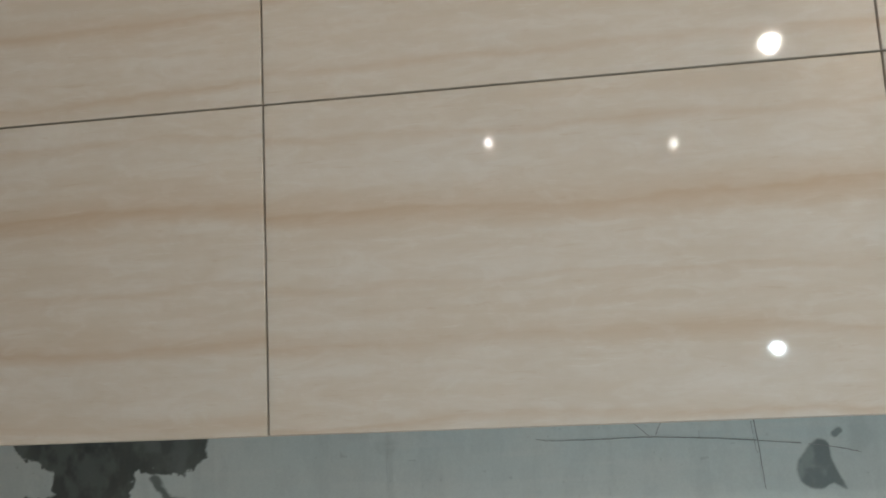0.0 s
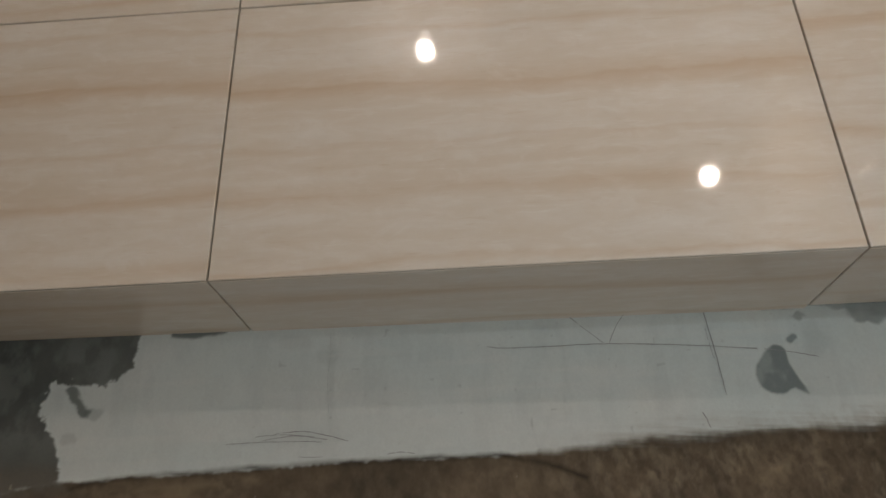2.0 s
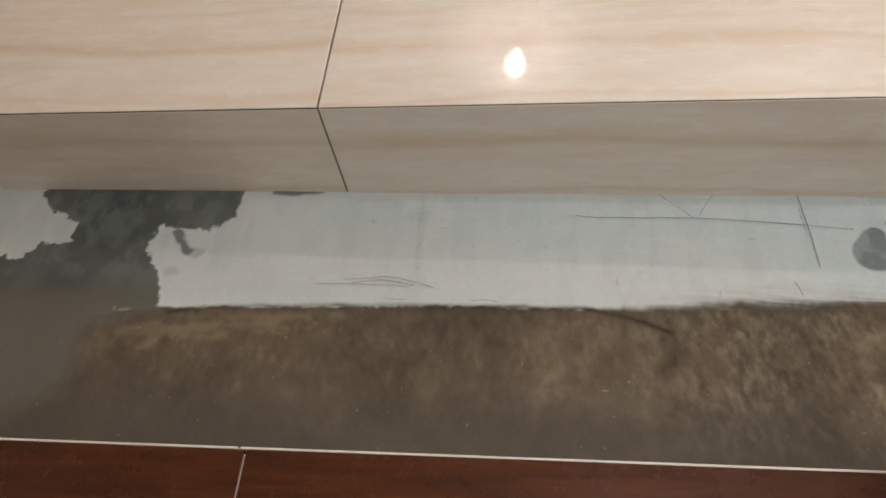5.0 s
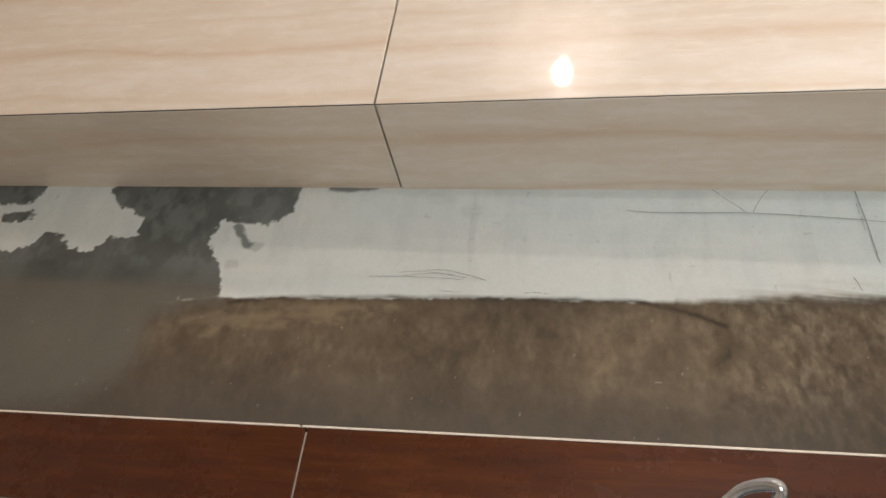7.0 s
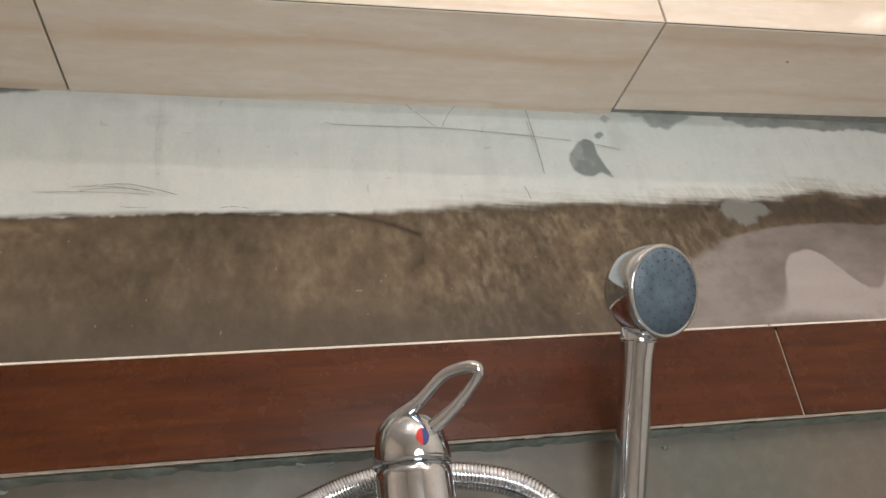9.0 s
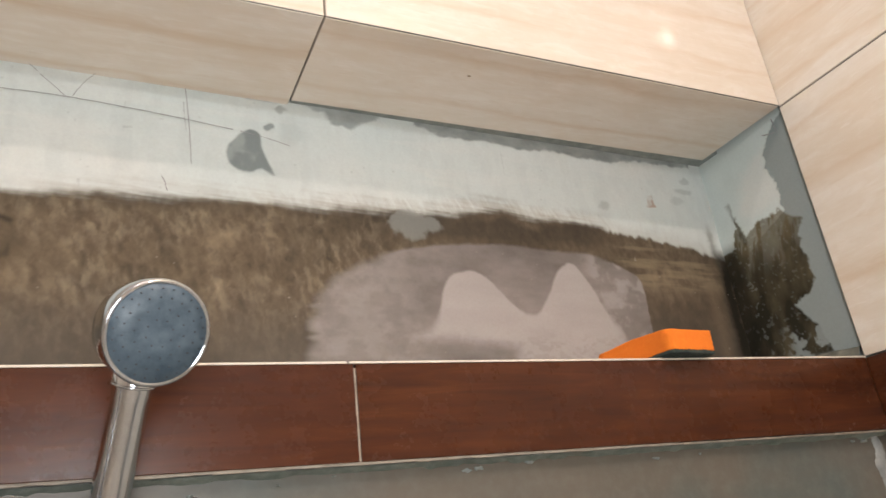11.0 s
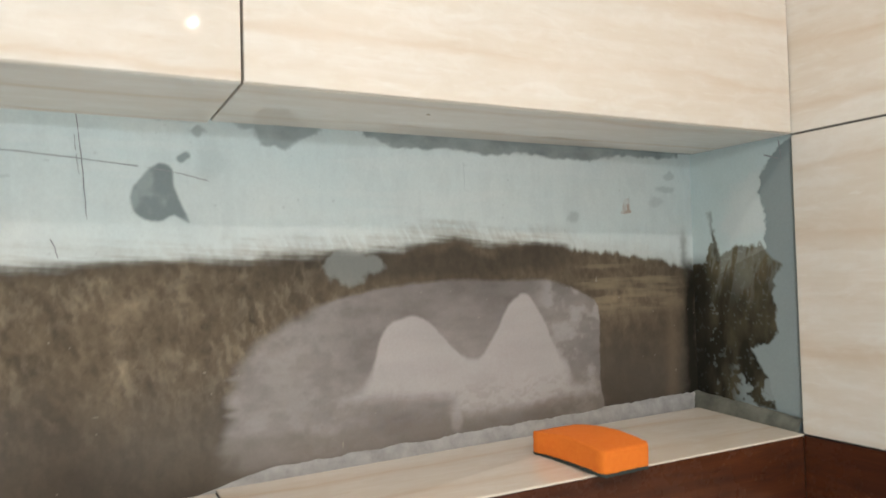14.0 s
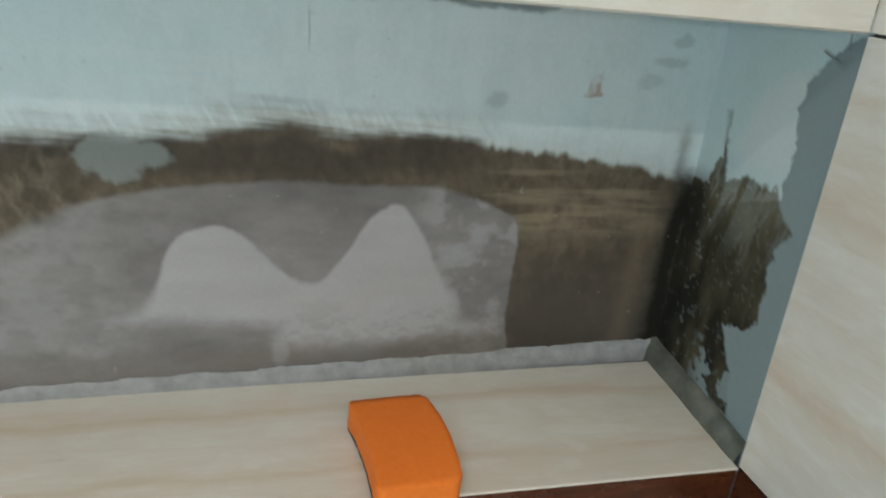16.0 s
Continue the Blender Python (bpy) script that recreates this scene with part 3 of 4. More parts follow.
    c.lay(dm, blend((0.345, 0.385, 0.38), (0.25, 0.285, 0.285), ease(fractal(u, v, 40, 40, 171) - 0.5, 0.2)), 0.0009)
    c.lay(0.85 * ease(along(us, vs, ((0.5745, 1.3665), (0.579, 1.370)), 0.006) - 0.4, 0.4), (0.25, 0.29, 0.29), 0.0006)
    # adhesive squeezed out under the soffit
    for outline, k in (((( 0.53, 1.43), (0.528, 1.402), (0.56, 1.400), (0.60, 1.404), (0.60, 1.43)), 0.9),
                       (((0.582, 1.393), (0.590, 1.398), (0.598, 1.392), (0.588, 1.388)), 0.6),
                       (((0.602, 1.43), (0.612, 1.404), (0.640, 1.398), (0.648, 1.380), (0.672, 1.377), (0.690, 1.390), (0.708, 1.399), (0.71, 1.43)), 0.8),
                       (((0.745, 1.43), (0.752, 1.399), (0.785, 1.391), (0.90, 1.389), (1.05, 1.387), (1.09, 1.394), (1.14, 1.396), (1.19, 1.399), (1.20, 1.43)), 0.9),
                       (((-0.105, 1.43), (-0.10, 1.402), (-0.06, 1.400), (-0.03, 1.405), (-0.03, 1.43)), 0.9),
                       (((0.39, 1.43), (0.40, 1.404), (0.44, 1.404), (0.45, 1.43)), 0.8), (((0.20, 1.43), (0.205, 1.405), (0.23, 1.405), (0.23, 1.43)), 0.8)):
        c.lay(k * ease(inside(U, V, outline), 0.004) * (0.75 + 0.5 * (fractal(u, v, 50, 90, 175) - 0.5)), (0.205, 0.23, 0.226), 0.0008)
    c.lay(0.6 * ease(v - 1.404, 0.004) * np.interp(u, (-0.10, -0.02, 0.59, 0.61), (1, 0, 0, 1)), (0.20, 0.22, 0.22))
    # a rust-coloured mark
    mark = np.maximum(along(us, vs, ((1.094, 1.3255), (1.1065, 1.3275)), 0.003), along(us, vs, ((1.097, 1.329), (1.0985, 1.340), (1.1025, 1.3405), (1.1035, 1.331)), 0.0038))
    c.lay(0.62 * ease(mark - 0.3, 0.5) * np.clip(1.5 * lattice(u, v, 190, 190, 181), 0.2, 1), (0.36, 0.18, 0.095))
    # black mould in the corner
    mould = np.exp(-((U - 1.204) / 0.0125) ** 2) * ease(1.262 - V, 0.02)
    c.lay(np.clip(1.15 * mould, 0, 1) * (0.55 + 0.45 * ease(1.258 - v, 0.05)), (0.022, 0.020, 0.015))
    c.lay(0.5 * np.exp(-((U - 1.196) / 0.006) ** 2) * ease(1.30 - v, 0.03) * ease(v - 1.24, 0.02), (0.10, 0.09, 0.07))
    # scattered light nicks
    nick = ease(lattice(u, v, 200, 200, 191) - 0.985, 0.02) * ease(1.25 - v, 0.02)
    c.lay(0.5 * nick, (0.42, 0.38, 0.32))
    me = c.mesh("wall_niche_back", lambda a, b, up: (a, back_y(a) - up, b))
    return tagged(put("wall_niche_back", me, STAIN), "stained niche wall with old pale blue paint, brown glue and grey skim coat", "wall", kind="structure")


def niche_end():
    c = Coat(0.002, 0.170, LEDGE - 0.01, SOFFIT + 0.0125, 0.0012)
    u, v = c.u, c.v
    w1 = fractal(u, v, 30, 30, 201) - 0.5
    w2 = fractal(u, v, 30, 30, 211) - 0.5
    r = fractal(u, v, 170, 170, 221, 3) - 0.5
    U, V = u + 0.014 * w1 + 0.008 * r, v + 0.014 * w2 + 0.008 * r
    c.rgb[:] = blend(PAINT, (0.52, 0.62, 0.61), fractal(u, v, 16, 12, 231))
    # lamplit area below the soffit's shadow line, painted as a paler patch
    c.lay(0.55 * ease(inside(U, V, ((0.115, 1.30), (0.095, 1.352), (0.055, 1.372), (0.05, 1.30), (0.10, 1.285))), 0.02), (0.70, 0.72, 0.70))
    # grey primer along the tile edge
    grey = np.interp(v, (1.05, 1.245, 1.275, 1.36, 1.378, 1.40), (0.13, 0.12, 0.052, 0.054, 0.042, 0.012))
    c.lay(ease(grey - U, 0.004), (0.29, 0.335, 0.335), 0.0006)
    # mould and old glue
    dark = inside(U, V, ((0.17, 1.258), (0.142, 1.262), (0.128, 1.300), (0.117, 1.268), (0.090, 1.276), (0.060, 1.284), (0.030, 1.256), (0.044, 1.224),
                         (0.036, 1.178), (0.047, 1.166), (0.076, 1.156), (0.056, 1.127), (0.040, 1.084), (0.06, 1.072), (0.17, 1.06)))
    holes = ease(fractal(u, v, 70, 70, 241) - 0.56, 0.08) * ease(1.135 - v, 0.04) * ease(0.10 - u, 0.03)
    tone = blend((0.030, 0.027, 0.019), (0.155, 0.130, 0.080), np.clip(1.3 * fractal(u, v, 45, 22, 251) - 0.45 + 0.75 * ease(v - 1.235, 0.06), 0, 1))
    mask = ease(dark, 0.004) * (1 - 0.85 * holes)
    worn = ease(fractal(u + 0.25 * (v - 1.2), v, 130, 30, 243, 3) - 0.50, 0.20) * ease(v - 1.222, 0.05) * ease(0.135 - u, 0.02)
    spots = ease(fractal(u, v, 230, 210, 247, 2) - 0.72, 0.06)
    mask = mask * (1 - 0.22 * worn) * (1 - 0.15 * spots)
    mask = mask * ease(v - 1.087 - 0.004 * (0.16 - u) / 0.16 + 0.010 * r + 0.006 * w1, 0.006)
    c.rgb += mask[..., None] * (tone - c.rgb)
    c.up += mask * 0.0005
    c.lay(0.8 * ease(u - 0.138, 0.02) * ease(1.262 - v, 0.03), (0.020, 0.018, 0.014))
    c.lay(0.5 * along(U, V, ((0.132, 1.32), (0.128, 1.29), (0.122, 1.262)), 0.005), (0.06, 0.055, 0.04))
    me = c.mesh("wall_niche_end", lambda a, b, up: (END + 0.0115 - up, a, b))
    return tagged(put("wall_niche_end", me, STAIN), "narrow niche end wall with pale blue paint and black mould", "wall", kind="structure")


wall_back = niche_back()
wall_end = niche_end()
structure("wall_niche_far", box(LEFT, -0.615, 0.1275, 0.19, 1.03, SOFFIT + 0.0125), LOWER, "grey coated niche wall")


# ---- pencil lines on the niche walls ----
def pencil(points, width, seed, mat):
    rng = random.Random(seed)
    pts = spline([(x, 0, z) for x, z in points], 8)
    bm = bmesh.new()
    last = None
    for i, p in enumerate(pts):
        w = width * (0.55 + 0.45 * rng.random()) * (0.35 if i in (0, len(pts) - 1) else 1)
        x, z = p.x + rng.uniform(-1, 1) * 0.0003, p.z + rng.uniform(-1, 1) * 0.0003
        q = pts[min(i + 1, len(pts) - 1)] - pts[max(i - 1, 0)]
        s = Vector((-q.z, 0, q.x)).normalized() * w / 2
        pair = [bm.verts.new((x + k * s.x, back_y(x) - 0.0016, z + k * s.z)) for k in (1, -1)]
        if last and rng.random() > 0.06:
            bm.faces.new((last[0], last[1], pair[1], pair[0]))
        last = pair
    bmesh.ops.recalc_face_normals(bm, faces=bm.faces)
    part("pencil_line", bm, mat, wall_back)


for k, (pts, w) in enumerate((
        (((0.256, 1.371), (0.275, 1.3685), (0.33, 1.3685), (0.38, 1.369), (0.44, 1.366), (0.50, 1.361), (0.56, 1.3545), (0.60, 1.346)), 0.0013),
        (((0.343, 1.405), (0.362, 1.386), (0.381, 1.369)), 0.0013), (((0.407, 1.403), (0.396, 1.389), (0.386, 1.370)), 0.0010),
        (((0.490, 1.404), (0.4935, 1.37), (0.496, 1.34), (0.498, 1.310)), 0.0014), (((0.4705, 1.293), (0.4735, 1.286), (0.476, 1.277)), 0.0017),
        (((0.4885, 1.385), (0.491, 1.36), (0.493, 1.345)), 0.0008), (((-0.018, 1.278), (0.02, 1.279), (0.06, 1.2785), (0.085, 1.277)), 0.0009),
        (((0.010, 1.284), (0.04, 1.286), (0.07, 1.283), (0.090, 1.279)), 0.0010), (((0.02, 1.2805), (0.055, 1.284), (0.085, 1.280)), 0.0009),
        (((0.035, 1.287), (0.065, 1.2885), (0.09, 1.283), (0.111, 1.277)), 0.0013), (((0.06, 1.263), (0.075, 1.262), (0.085, 1.2625)), 0.0009),
        (((0.15, 1.2625), (0.163, 1.264), (0.178, 1.2625)), 0.0012), (((0.088, 1.392), (0.089, 1.37), (0.087, 1.345), (0.089, 1.305)), 0.0007),
        (((0.868, 1.378), (0.869, 1.36), (0.869, 1.345)), 0.0007))):
    pencil(pts, w * 0.75, k, FAINT if w < 0.0008 else PENCIL)
bm = bmesh.new()
for (y0, z0), (y1, z1) in (((0.0463, 1.3845), (0.0265, 1.3775)), ((0.0255, 1.398), (0.0232, 1.376))):
    d = Vector((0, y1 - y0, z1 - z0)).normalized()
    s = Vector((0, -d.z, d.y)) * 0.0007
    x = END + 0.0095
    bm.faces.new([bm.verts.new((x, y + k * s.y, z + k * s.z)) for y, z, k in ((y0, z0, 1), (y1, z1, 1), (y1, z1, -1), (y0, z0, -1))])
part("pencil_line", bm, PENCIL, wall_end)


# ---- tiles: local x along the tile, z up its height, face at y = 0 looking to -y ----
def tile_mesh(name, length, height, thick=0.010, chamfer=0.0007, mitre=0.0, mitre_top=0.0, rise=0.0):
    """mitre: how far the back of the lower edge is cut away at 45 degrees."""
    g = 0.001
    x0, x1, z0, z1, c = g, length - g, g, height - g, chamfer
    bm = bmesh.new()
    rings = [[(x0 + c, 0, z0 + c), (x1 - c, 0, z0 + c), (x1 - c, 0, z1 - c), (x0 + c, 0, z1 - c)],
             [(x0, c, z0), (x1, c, z0), (x1, c, z1), (x0, c, z1)],
             [(x0, thick, z0 + mitre), (x1, thick, z0 + mitre), (x1, thick, z1 - mitre_top), (x0, thick, z1 - mitre_top)]]
    if rise:
        rings = [[(x, y, z + (rise * x / length if z > height / 2 else 0)) for x, y, z in r] for r in rings]
    rings = [[bm.verts.new(p) for p in r] for r in rings]
    bm.faces.new(rings[0])
    bm.faces.new(rings[2][::-1])
    for a, b in zip(rings, rings[1:]):
        for i in range(4):
            bm.faces.new((a[i], b[i], b[(i + 1) % 4], a[(i + 1) % 4]))
    bmesh.ops.recalc_face_normals(bm, faces=bm.faces)
    return mesh_from(name, bm)


rng = random.Random(4)
full = tile_mesh("tile", COL, ROW)
low = tile_mesh("tile", COL, ROW, mitre=0.009)
top_row = tile_mesh("tile", COL, CEIL - SOFFIT - 3 * ROW)
for me in (full, low, top_row):
    me.materials.append(TILE)
for row in range(4):
    for col in range(-3, 2):
        me = low if row == 0 else top_row if row == 3 else full
        put("tile", me, None, wall_upper, pose(col * COL, rng.uniform(0, 0.0004), SOFFIT + row * ROW, 0, 0, rng.uniform(-0.03, 0.03)))
# soffit: the face looks down, the front edge is mitred against the wall tile
for col in range(-3, 2):
    # local z runs towards the room, so the tile's top edge is the front edge
    depth = 0.1435 if col == 1 else 0.1525 if col == 0 else 0.1400
    soffit = tile_mesh("tile", COL, depth - 0.0012, mitre_top=0.009)
    soffit.materials.append(TILE)
    put("tile", soffit, None, wall_upper, Matrix(((1, 0, 0, col * COL), (0, 0, -1, depth), (0, 1, 0, SOFFIT + rng.uniform(0, 0.0003)), (0, 0, 0, 1))))
chip = bmesh.new()
bmesh.ops.create_icosphere(chip, subdivisions=2, radius=1.0, matrix=Matrix.Translation((0.776, 0.049, SOFFIT)) @ Matrix.Diagonal((0.0022, 0.0014, 0.0006, 1)))
part("chip", chip, CHIP, wall_upper, "small brown chip in the glaze")
part("joint", box(0.602, END + 0.0120, 0.1250, 0.172, SOFFIT + 0.0030, SOFFIT + 0.0124), SMEAR, wall_upper, "grey adhesive behind the soffit tiles")
# end wall: rows run from floor to ceiling, tiles start at the niche's front edge
band_h = LEDGE - BAND
end_band = tile_mesh("band_tile", COL, band_h - 0.002)
end_band.materials.append(RED)
end_mid = tile_mesh("tile", COL, SOFFIT - LEDGE + 0.0008)
end_mid.materials.append(TILE)
end_low = tile_mesh("tile", COL, BAND - 2 * ROW)
end_low.materials.append(TILE)
turn = pose(0, 0, 0, 0, 0, -90)
for col in range(6):
    for me, z, name in ((full, SOFFIT, "tile"), (full, SOFFIT + ROW, "tile"), (full, SOFFIT + 2 * ROW, "tile"), (end_mid, LEDGE - 0.001, "tile"), (end_band, BAND + 0.001, "band_tile"),
                        (full, BAND - ROW, "tile"), (full, BAND - 2 * ROW, "tile"), (top_row, SOFFIT + 3 * ROW, "tile")):
        # local x runs away from the niche
        put(name, me, None, wall_east, Matrix.Translation((END + rng.uniform(0, 0.0003), 0.003 - col * COL, z)) @ turn)
part("joint", box(END + 0.0030, END + 0.0124, REAR + 0.2, 0.0, SOFFIT - 0.004, SOFFIT + 0.004), GROUT_DARK, wall_east, "dark open joint")
# band in front of the ledge, with light grout
for col in range(-3, 2):
    x = col * COL + 0.005
    length = COL if col < 1 else COL - 0.006
    band = tile_mesh("band_tile", length, ledge_z(x) - 0.0019 - BAND, chamfer=0.0005, rise=0.0075 * length)
    band.materials.append(RED)
    put("band_tile", band, None, wall_ledge, pose(x, rng.uniform(0, 0.0005), BAND + 0.0006))
    part("joint", box(max(x - 0.3, LEFT), min(x + 0.3, END - 0.001), 0.0018, 0.0124, BAND + 0.001, ledge_z(x - 0.3) - 0.0028), GROUT_LIGHT, wall_ledge, "beige cement joint")
bm = bmesh.new()
for i in range(240):
    x = LEFT + i * 0.0125
    box(x, x + 0.0125, 0.0008 + 0.0012 * rng.random(), 0.0040, BAND - 0.0002 - 0.0005 * rng.random(), BAND + 0.0010, 0, bm)
part("edge_strip", bm, EDGE, wall_ledge, "cream strip along the lower edge")
# tiles on the ledge; their thin front edge shows as a pale line
for col in range(-3, 2):
    x = col * COL
    ledge_tile = tile_mesh("tile", COL, back_y(x + 0.3) - 0.004, thick=0.0019)
    if col == 1:
        for vert in ledge_tile.vertices:
            vert.co.y -= 0.0065 * (vert.co.x / COL) * (vert.co.z / 0.15)
    ledge_tile.materials.append(TILE)
    # face up, local z runs into the niche
    put("tile", ledge_tile, None, wall_ledge, Matrix.Translation((x, -0.001, ledge_z(x))) @ pose(0, 0, 0, 0, -0.43, 0) @ Matrix(((1, 0, 0, 0), (0, 0, 1, 0), (0, -1, 0, 0), (0, 0, 0, 1))))
    part("joint", box(max(x - 0.3, LEFT), min(x + 0.3, END), 0.0124, 0.150, 1.030, ledge_z(x - 0.3) - 0.0026), GROUT_DARK, wall_ledge, "dark open joint")


# ---- sealing fillet of adhesive round the back of the ledge ----
def fillet():
    prof = [(0.0, 0.0), (0.0005, 0.006), (0.0015, 0.011), (0.0028, 0.016), (0.0055, 0.0195), (0.012, 0.0200)]

    def run(count, place):
        last = None
        for i in range(count + 1):
            t = i / count
            ring = []
            for k, (a, h) in enumerate(prof):
                n = noise.noise(Vector((t * count * 0.09, k * 0.7, 3.3))) + 0.6 * noise.noise(Vector((t * count * 0.4, k * 1.3, 7.7)))
                ring.append(bm.verts.new(place(t, a - 0.0010 * n * (k > 0), max(h + 0.0016 * n * (h > 0), -0.004))))
            if last:
                for k in range(len(prof) - 1):
                    bm.faces.new((last[k], last[k + 1], ring[k + 1], ring[k]))
            last = ring

    def back(t, a, h):
        x = 0.585 + t * (END + 0.012 - 0.585)
        grow = min(1.0, t / 0.10) * (0.70 + 0.42 * t)
        return (x, back_y(x) - (0.0060 - a) * (0.3 + 0.7 * grow), ledge_z(x) - 0.003 + 0.0065 * t + h * grow)

    def side(t, a, h):
        return (END + 0.0125 - (0.0150 - a * 1.5), 0.006 + t * 0.160, LEDGE - 0.003 + 0.0062 * t + h * (0.85 + 0.3 * t))

    for count, place, mat, words in ((260, back, SKIM, "pale grey skimmed fillet"), (60, side, SHADED_GRIME, "olive-grey grimy fillet at the end wall, darkened for its shade")):
        bm = bmesh.new()
        run(count, place)
        bmesh.ops.recalc_face_normals(bm, faces=bm.faces)
        part("sealing_fillet", bm, mat, wall_ledge, words, smooth=True)


fillet()


# ---- smears on the lower wall ----
bm = bmesh.new()
rs = random.Random(12)
for i in range(26):
    x = rs.uniform(-0.4, 1.19)
    z = BAND - 0.004 - abs(rs.gauss(0, 0.006))
    r = rs.uniform(0.0005, 0.0022)
    bmesh.ops.create_icosphere(bm, subdivisions=2, radius=1.0, matrix=Matrix.LocRotScale((x, 0.014, z), None, (r * 2.4, 0.0022, r * 0.7)))
for v in bm.verts:
    v.co += 0.0022 * noise.noise_vector(v.co * 330)
part("adhesive_smear", bm, SMEAR, wall_lower, "pale grey smears under the band", smooth=True)
# uneven greenish bead where the coating meets the band
bm = bmesh.new()
last = None
for i in range(361):
    x = -0.60 + i * 0.005
    wave = noise.noise((x * 38, 0, 5)) + 0.7 * noise.noise((x * 130, 2, 1))
    drop = max(0.0018, 0.0042 + 0.0030 * wave)
    ring = [bm.verts.new(p) for p in ((x, 0.0045, BAND - 0.0009), (x, 0.0052 + 0.0012 * wave, BAND - 0.3 * drop), (x, 0.0100, BAND - 0.75 * drop), (x, 0.0146, BAND - drop))]
    if last:
        for k in range(3):
            bm.faces.new((last[k], last[k + 1], ring[k + 1], ring[k]))
    last = ring
bmesh.ops.recalc_face_normals(bm, faces=bm.faces)
part("coating_bead", bm, BEAD, wall_lower, "uneven grey-green bead under the band", smooth=True)
bm = bmesh.new()
for k in range(64):
    t = k / 64
    z = BAND - 0.008 - t * 0.16
    bmesh.ops.create_icosphere(bm, subdivisions=2, radius=1.0, matrix=Matrix.LocRotScale((END - 0.012 + 0.006 * noise.noise((t * 9, 0, 0)), 0.014, z), None, (0.005 + 0.004 * rs.random(), 0.0010 + 0.0008 * rs.random(), 0.009)))
part("adhesive_smear", bm, ADHESIVE, wall_lower, "pale grey smear in the corner", smooth=True)


# ---- sponge on the ledge ----
def sponge():
    top = new("sponge")
    tagged(top, "bright orange foam sponge with dark scouring pad on the ledge", "sponge")
    L, W, H = 0.104, 0.063, 0.0238

    def bent(x0, x1, z0, z1, seed, rough):
        bm = bmesh.new()
        bmesh.ops.create_cube(bm, size=1.0)
        bmesh.ops.subdivide_edges(bm, edges=bm.edges[:], cuts=15, use_grid_fill=True)
        for v in bm.verts:
            x, y, z = v.co
            # rounded rim
            fx, fy, fz = x, y, z
            if abs(x) > 0.44 and abs(y) > 0.44:
                s = 0.94
                fx, fy = x * s, y * s
            px = fx * (x1 - x0) + (x0 + x1) / 2
            py = fy * W * (1 - 0.04 * (0.5 + fx)) + 0.0042 * (1 - (2 * px / L) ** 2)
            pz = z0 + (fz + 0.5) * (z1 - z0)
            arch = 0.0025 * (1 - (2 * px / L) ** 2)
            taper = 1 - 0.10 * abs(px / L)
            p = Vector((px, py, pz * taper + arch * pz / H))
            p += rough * noise.noise_vector(p * 320 + Vector((seed, 0, 0)))
            v.co = p
        return bm

    part("foam", bent(-L / 2, L / 2, 0.0031, H, 1.0, 0.0005), ORANGE, top, "orange foam", smooth=True)
    part("scouring_pad", bent(-L / 2, L / 2, 0.0, 0.0032, 5.0, 0.0008), SCOUR, top, "dark green scouring pad", smooth=True)
    top.matrix_basis = pose(0.9345, 0.037, ledge_z(0.9345) + 0.0016, 0, 1.0, -86)
    return top


sponge()


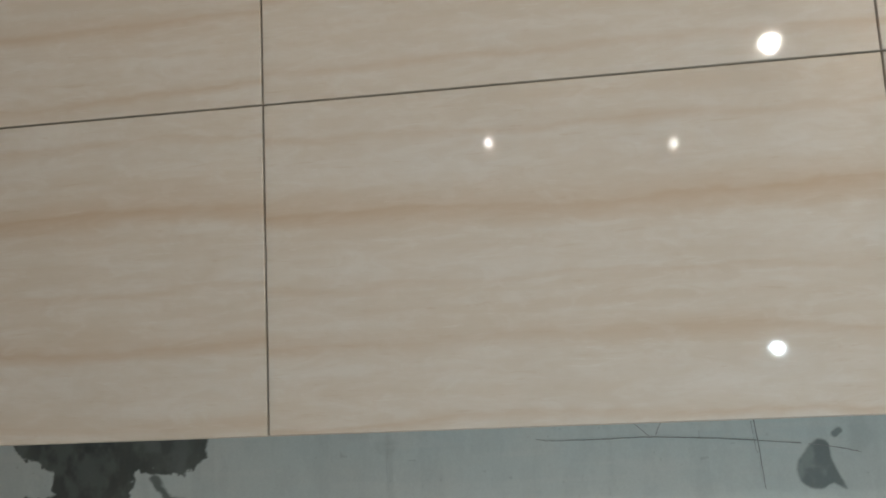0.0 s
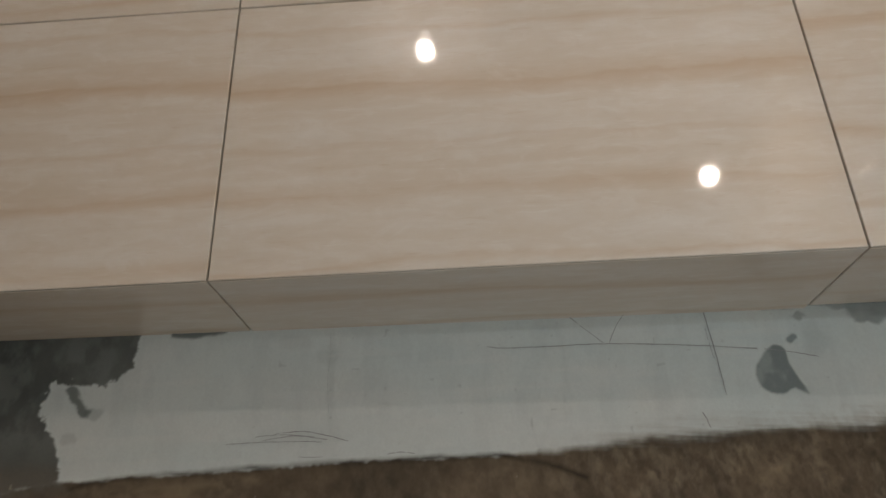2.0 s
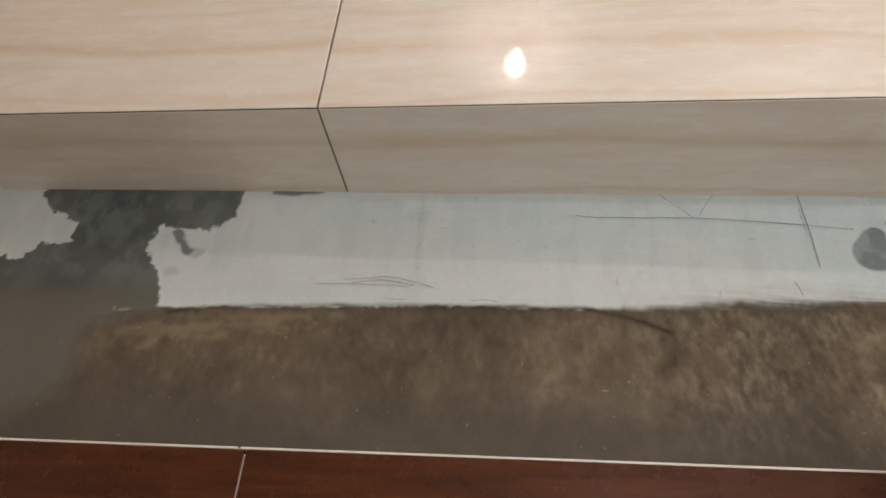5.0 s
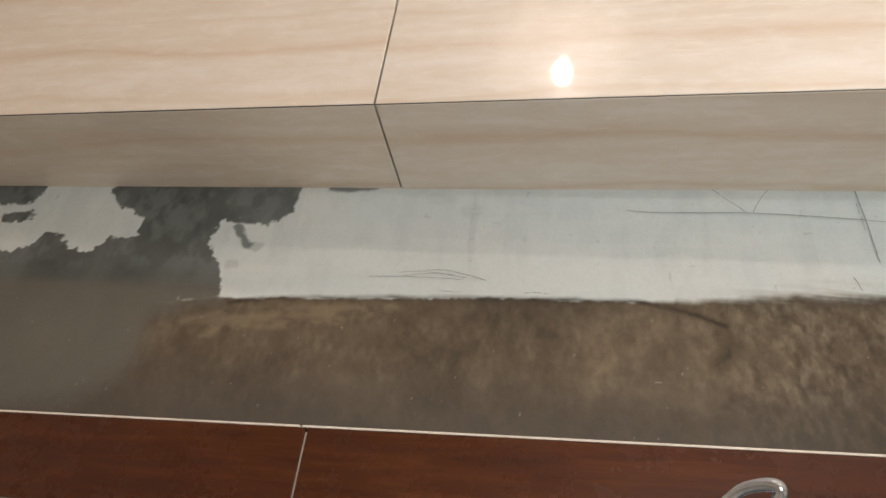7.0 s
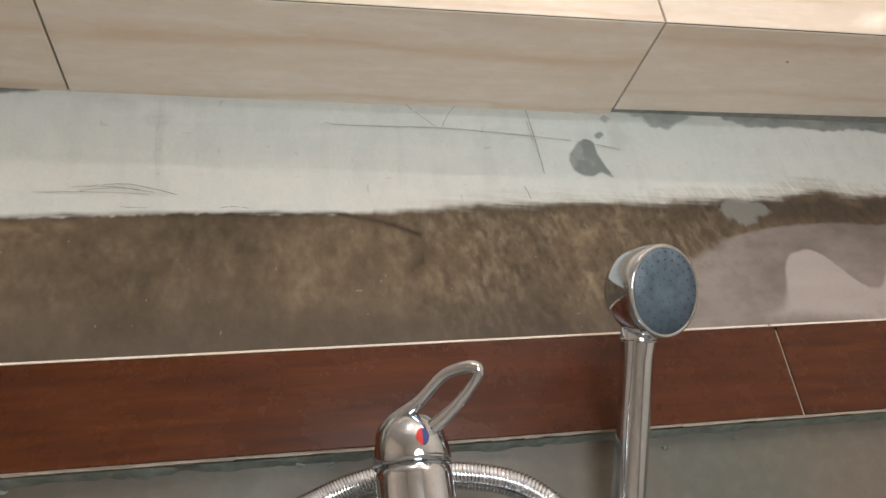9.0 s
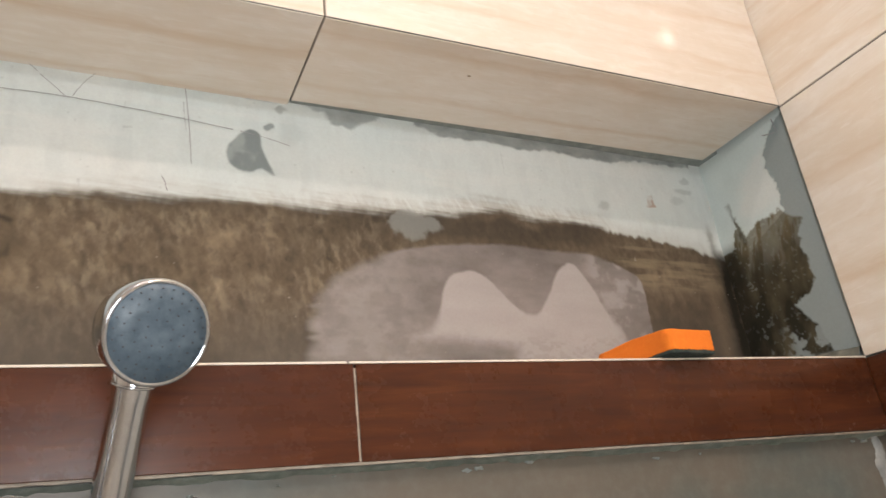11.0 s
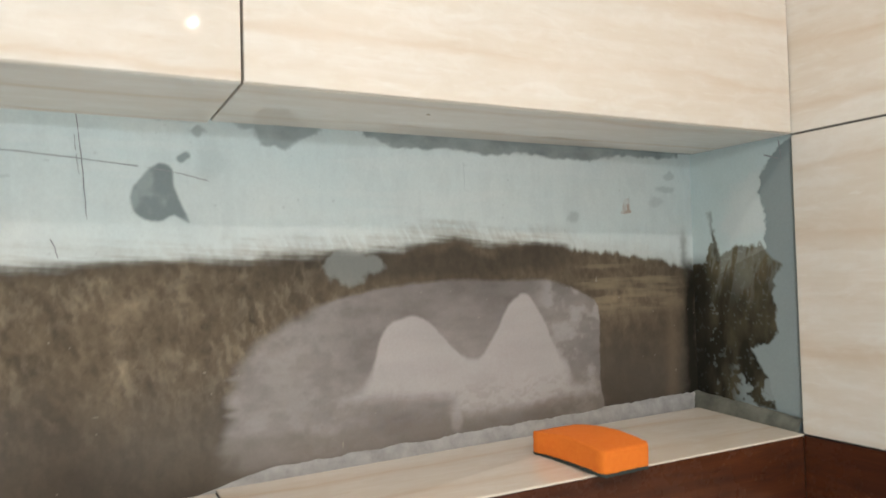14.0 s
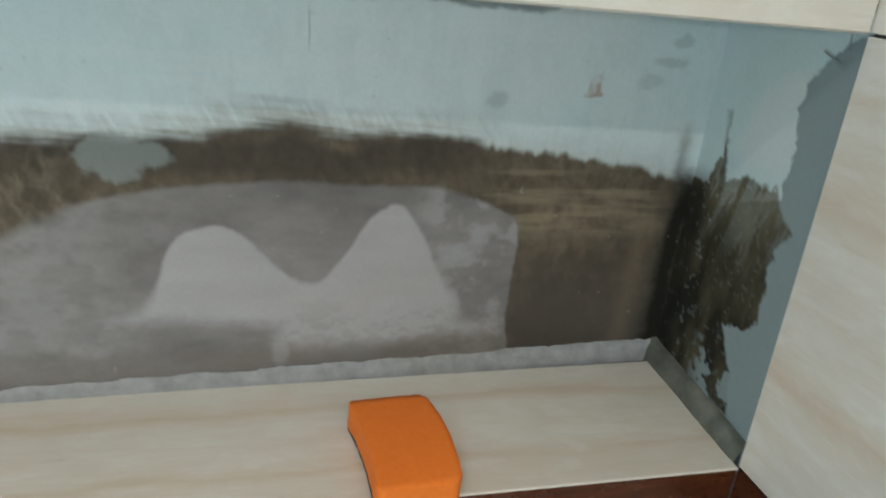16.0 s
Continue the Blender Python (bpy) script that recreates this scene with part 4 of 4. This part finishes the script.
# ---- mixer tap on the lower wall ----
def mixer_tap():
    top = new("mixer_tap")
    tagged(top, "chrome single-lever bath mixer on the coated wall", "tap")
    cx, cy = 0.2715, -0.112
    top.location = (0.0035, 0, -0.0035)
    part("body", lathe([(0, -0.125), (0.020, -0.125), (0.023, -0.12), (0.023, 0.12), (0.020, 0.125), (0, 0.125)], 36,
                       Matrix.Translation((cx, cy + 0.035, 0.885)) @ pose(0, 0, 0, 0, 90, 0)), CHROME, top, smooth=True)
    for s in (-1, 1):
        m = Matrix.Translation((cx + s * 0.075, cy + 0.03, 0.885)) @ pose(0, 0, 0, -90, 0, 0)
        part("wall_flange", lathe([(0, 0.0), (0.014, 0.0), (0.014, 0.074), (0.032, 0.080), (0.034, 0.0962), (0, 0.0962)], 36, m), CHROME, top, smooth=True)
    hub_m = Matrix.Translation((cx - 0.0018, cy + 0.002, 0.0))
    part("neck", lathe([(0, 0.868), (0.024, 0.868), (0.0222, 0.905), (0.0204, 0.9500), (0.0194, 0.9555), (0, 0.9562)], 40, hub_m), CHROME, top, smooth=True)
    hub = part("lever_hub", lathe([(0, 0.9563), (0.0206, 0.9563), (0.0211, 0.9580), (0.0203, 0.9650), (0.0180, 0.9735), (0.0140, 0.9800), (0.0080, 0.9828), (0, 0.9835)], 40, hub_m), CHROME, top, smooth=True)
    # open loop of the lever: two arms rising from the hub to a broad flat tip
    right, rise = Vector((0.844, -0.536, 0.0)), Vector((-0.10, -0.30, 0.948))
    base = Vector((cx - 0.0032, cy - 0.003, 0.9750))
    ring = [(-0.0130, -0.005), (-0.0085, 0.004), (0.0075, 0.0125), (0.0205, 0.0215), (0.0280, 0.0245), (0.0390, 0.0248), (0.0435, 0.0215),
            (0.0385, 0.0150), (0.0275, 0.0060), (0.0165, -0.0005), (0.0080, -0.0040), (-0.0010, -0.0060)]
    thick = [0.0072, 0.0062, 0.0039, 0.0035, 0.0037, 0.0041, 0.0041, 0.0035, 0.0037, 0.0049, 0.0058, 0.0060]
    loop, radii = [], []
    m = len(ring)
    for i in range(m):
        p = [Vector((*ring[(i + k) % m], thick[(i + k) % m])) for k in (-1, 0, 1, 2)]
        for k in range(5):
            t = k / 5
            q = 0.5 * (2 * p[1] + (p[2] - p[0]) * t + (2 * p[0] - 5 * p[1] + 4 * p[2] - p[3]) * t * t + (3 * p[1] - p[0] - 3 * p[2] + p[3]) * t ** 3)
            loop.append(base + right * q.x + rise * q.y)
            radii.append(q.z)
    part("lever", tube(loop, radii, 14, flat=0.85, closed=True), CHROME, top, smooth=True)
    # hot and cold mark on the hub
    facing = Vector((-0.10, -0.97, -0.05)).normalized()
    rot = facing.to_track_quat("Z", "Y").to_matrix().to_4x4()
    for sgn, mat in ((-1, RED_DOT), (1, BLUE_DOT)):
        bm = bmesh.new()
        c0 = bm.verts.new((0, 0, 0.0012))
        arc = [bm.verts.new((sgn * 0.0034 * math.sin(math.pi * i / 14), 0.0044 * math.cos(math.pi * i / 14), 0.0008)) for i in range(15)]
        for a, b in zip(arc, arc[1:]):
            bm.faces.new((c0, a, b))
        bmesh.ops.recalc_face_normals(bm, faces=bm.faces)
        bm.transform(Matrix.Translation(Vector((cx + 0.0032, cy + 0.002, 0.9680)) + facing * 0.0200) @ rot)
        part("hot_mark" if sgn < 0 else "cold_mark", bm, mat, hub, "red half mark" if sgn < 0 else "blue half mark")
    part("cradle", tube([(cx + 0.12, cy + 0.035, 0.885), (cx + 0.140, cy + 0.050, 0.884), (cx + 0.150, cy + 0.062, 0.880)], [0.016, 0.0135, 0.0150], 24), CHROME, top, smooth=True)
    return top


mixer_tap()


def hand_shower():
    top = new("hand_shower")
    tagged(top, "chrome hand shower with blue-grey spray plate, upright in its cradle", "shower")
    centre = Vector((0.4562, -0.0958, 1.0560))
    n = Vector((0.30, -0.865, -0.40)).normalized()
    m = Matrix.Translation(centre) @ n.to_track_quat("Z", "Y").to_matrix().to_4x4()
    R = 0.0316
    part("head", lathe([(0, -0.036), (0.016, -0.036), (0.025, -0.032), (0.0295, -0.024), (R - 0.0004, -0.012), (R, -0.002), (R - 0.0006, 0.0), (R - 0.0022, 0.0006), (R - 0.003, -0.0008), (0, -0.0008)], 56, m),
         CHROME, top, smooth=True)
    plate = part("spray_plate", lathe([(0, 0.0012), (0.012, 0.0010), (0.0285, 0.0004), (R - 0.0027, -0.0005), (0, -0.0005)], 48, m), FACE, top, "blue-grey plastic spray plate", smooth=True)
    for ring, count in ((0.008, 8), (0.0145, 14), (0.021, 20), (0.0262, 26)):
        for k in range(count):
            a = 2 * math.pi * (k + 0.5 * (count % 4 == 0)) / count
            bm = bmesh.new()
            bmesh.ops.create_icosphere(bm, subdivisions=1, radius=0.00065, matrix=m @ Matrix.Translation((ring * math.cos(a), ring * math.sin(a), 0.0009)))
            part("nozzle", bm, NOZZLE, plate)
    down = (Vector((0, 0, -1)) + n * n.z).normalized()
    neck_top = centre - n * 0.022 + down * 0.026
    foot = neck_top + down * 0.165
    d = foot - neck_top
    pts = [neck_top + d * t for t in (0, 0.06, 0.12, 0.3, 0.6, 0.9, 1.0)]
    part("handle", tube(pts, [0.0128, 0.0118, 0.0110, 0.0111, 0.0112, 0.0110, 0.0100], 28), CHROME, top, smooth=True)
    part("collar", tube([neck_top + d * 0.045, neck_top + d * 0.055], [0.0129, 0.0127], 28), CHROME, top, smooth=True)
    # ribbed hose looping up behind the tap and down again
    path = spline([foot + d * 0.0, foot + d * 0.12, (0.402, -0.046, 0.880), (0.385, -0.050, 0.915), (0.350, -0.052, 0.9460), (0.305, -0.050, 0.9575), (0.262, -0.050, 0.9580), (0.225, -0.054, 0.9470),
                   (0.200, -0.062, 0.930), (0.185, -0.068, 0.885)], 60)
    radii = [0.0080 + 0.0008 * math.sin(i * 2.1) for i in range(len(path))]
    part("hose", tube(path, radii, 14), CHROME, top, "ribbed chrome hose", smooth=True)
    return top


hand_shower()


# ---- ceiling spotlights ----
def spotlight(x, y, z, mat, radius):
    top = new("ceiling_spotlight")
    tagged(top, "small bright warm ceiling spotlight", "lamp", "ceiling spotlights")
    part("base", lathe([(0, CEIL), (0.045, CEIL), (0.045, CEIL - 0.012), (0.03, CEIL - 0.018), (0, CEIL - 0.018)], 32), CHROME, top, smooth=True)
    part("stem", tube([(0, 0, CEIL - 0.01), (0, 0, z + radius * 0.6)], 0.006, 12), CHROME, top, smooth=True)
    bm = bmesh.new()
    bmesh.ops.create_uvsphere(bm, u_segments=24, v_segments=14, radius=radius, matrix=Matrix.Translation((0, 0, z)))
    part("bulb", bm, mat, top, "glowing warm bulb", smooth=True)
    top.matrix_basis = pose(x, y, 0)


spotlight(0.135, -1.08, 2.59, BULB, 0.021)
spotlight(0.97, -1.36, 2.27, BULB, 0.021)
spotlight(0.11, -2.80, 2.44, BULB_FAR, 0.0029)
spotlight(0.96, -2.66, 2.34, BULB_FAR, 0.0029)
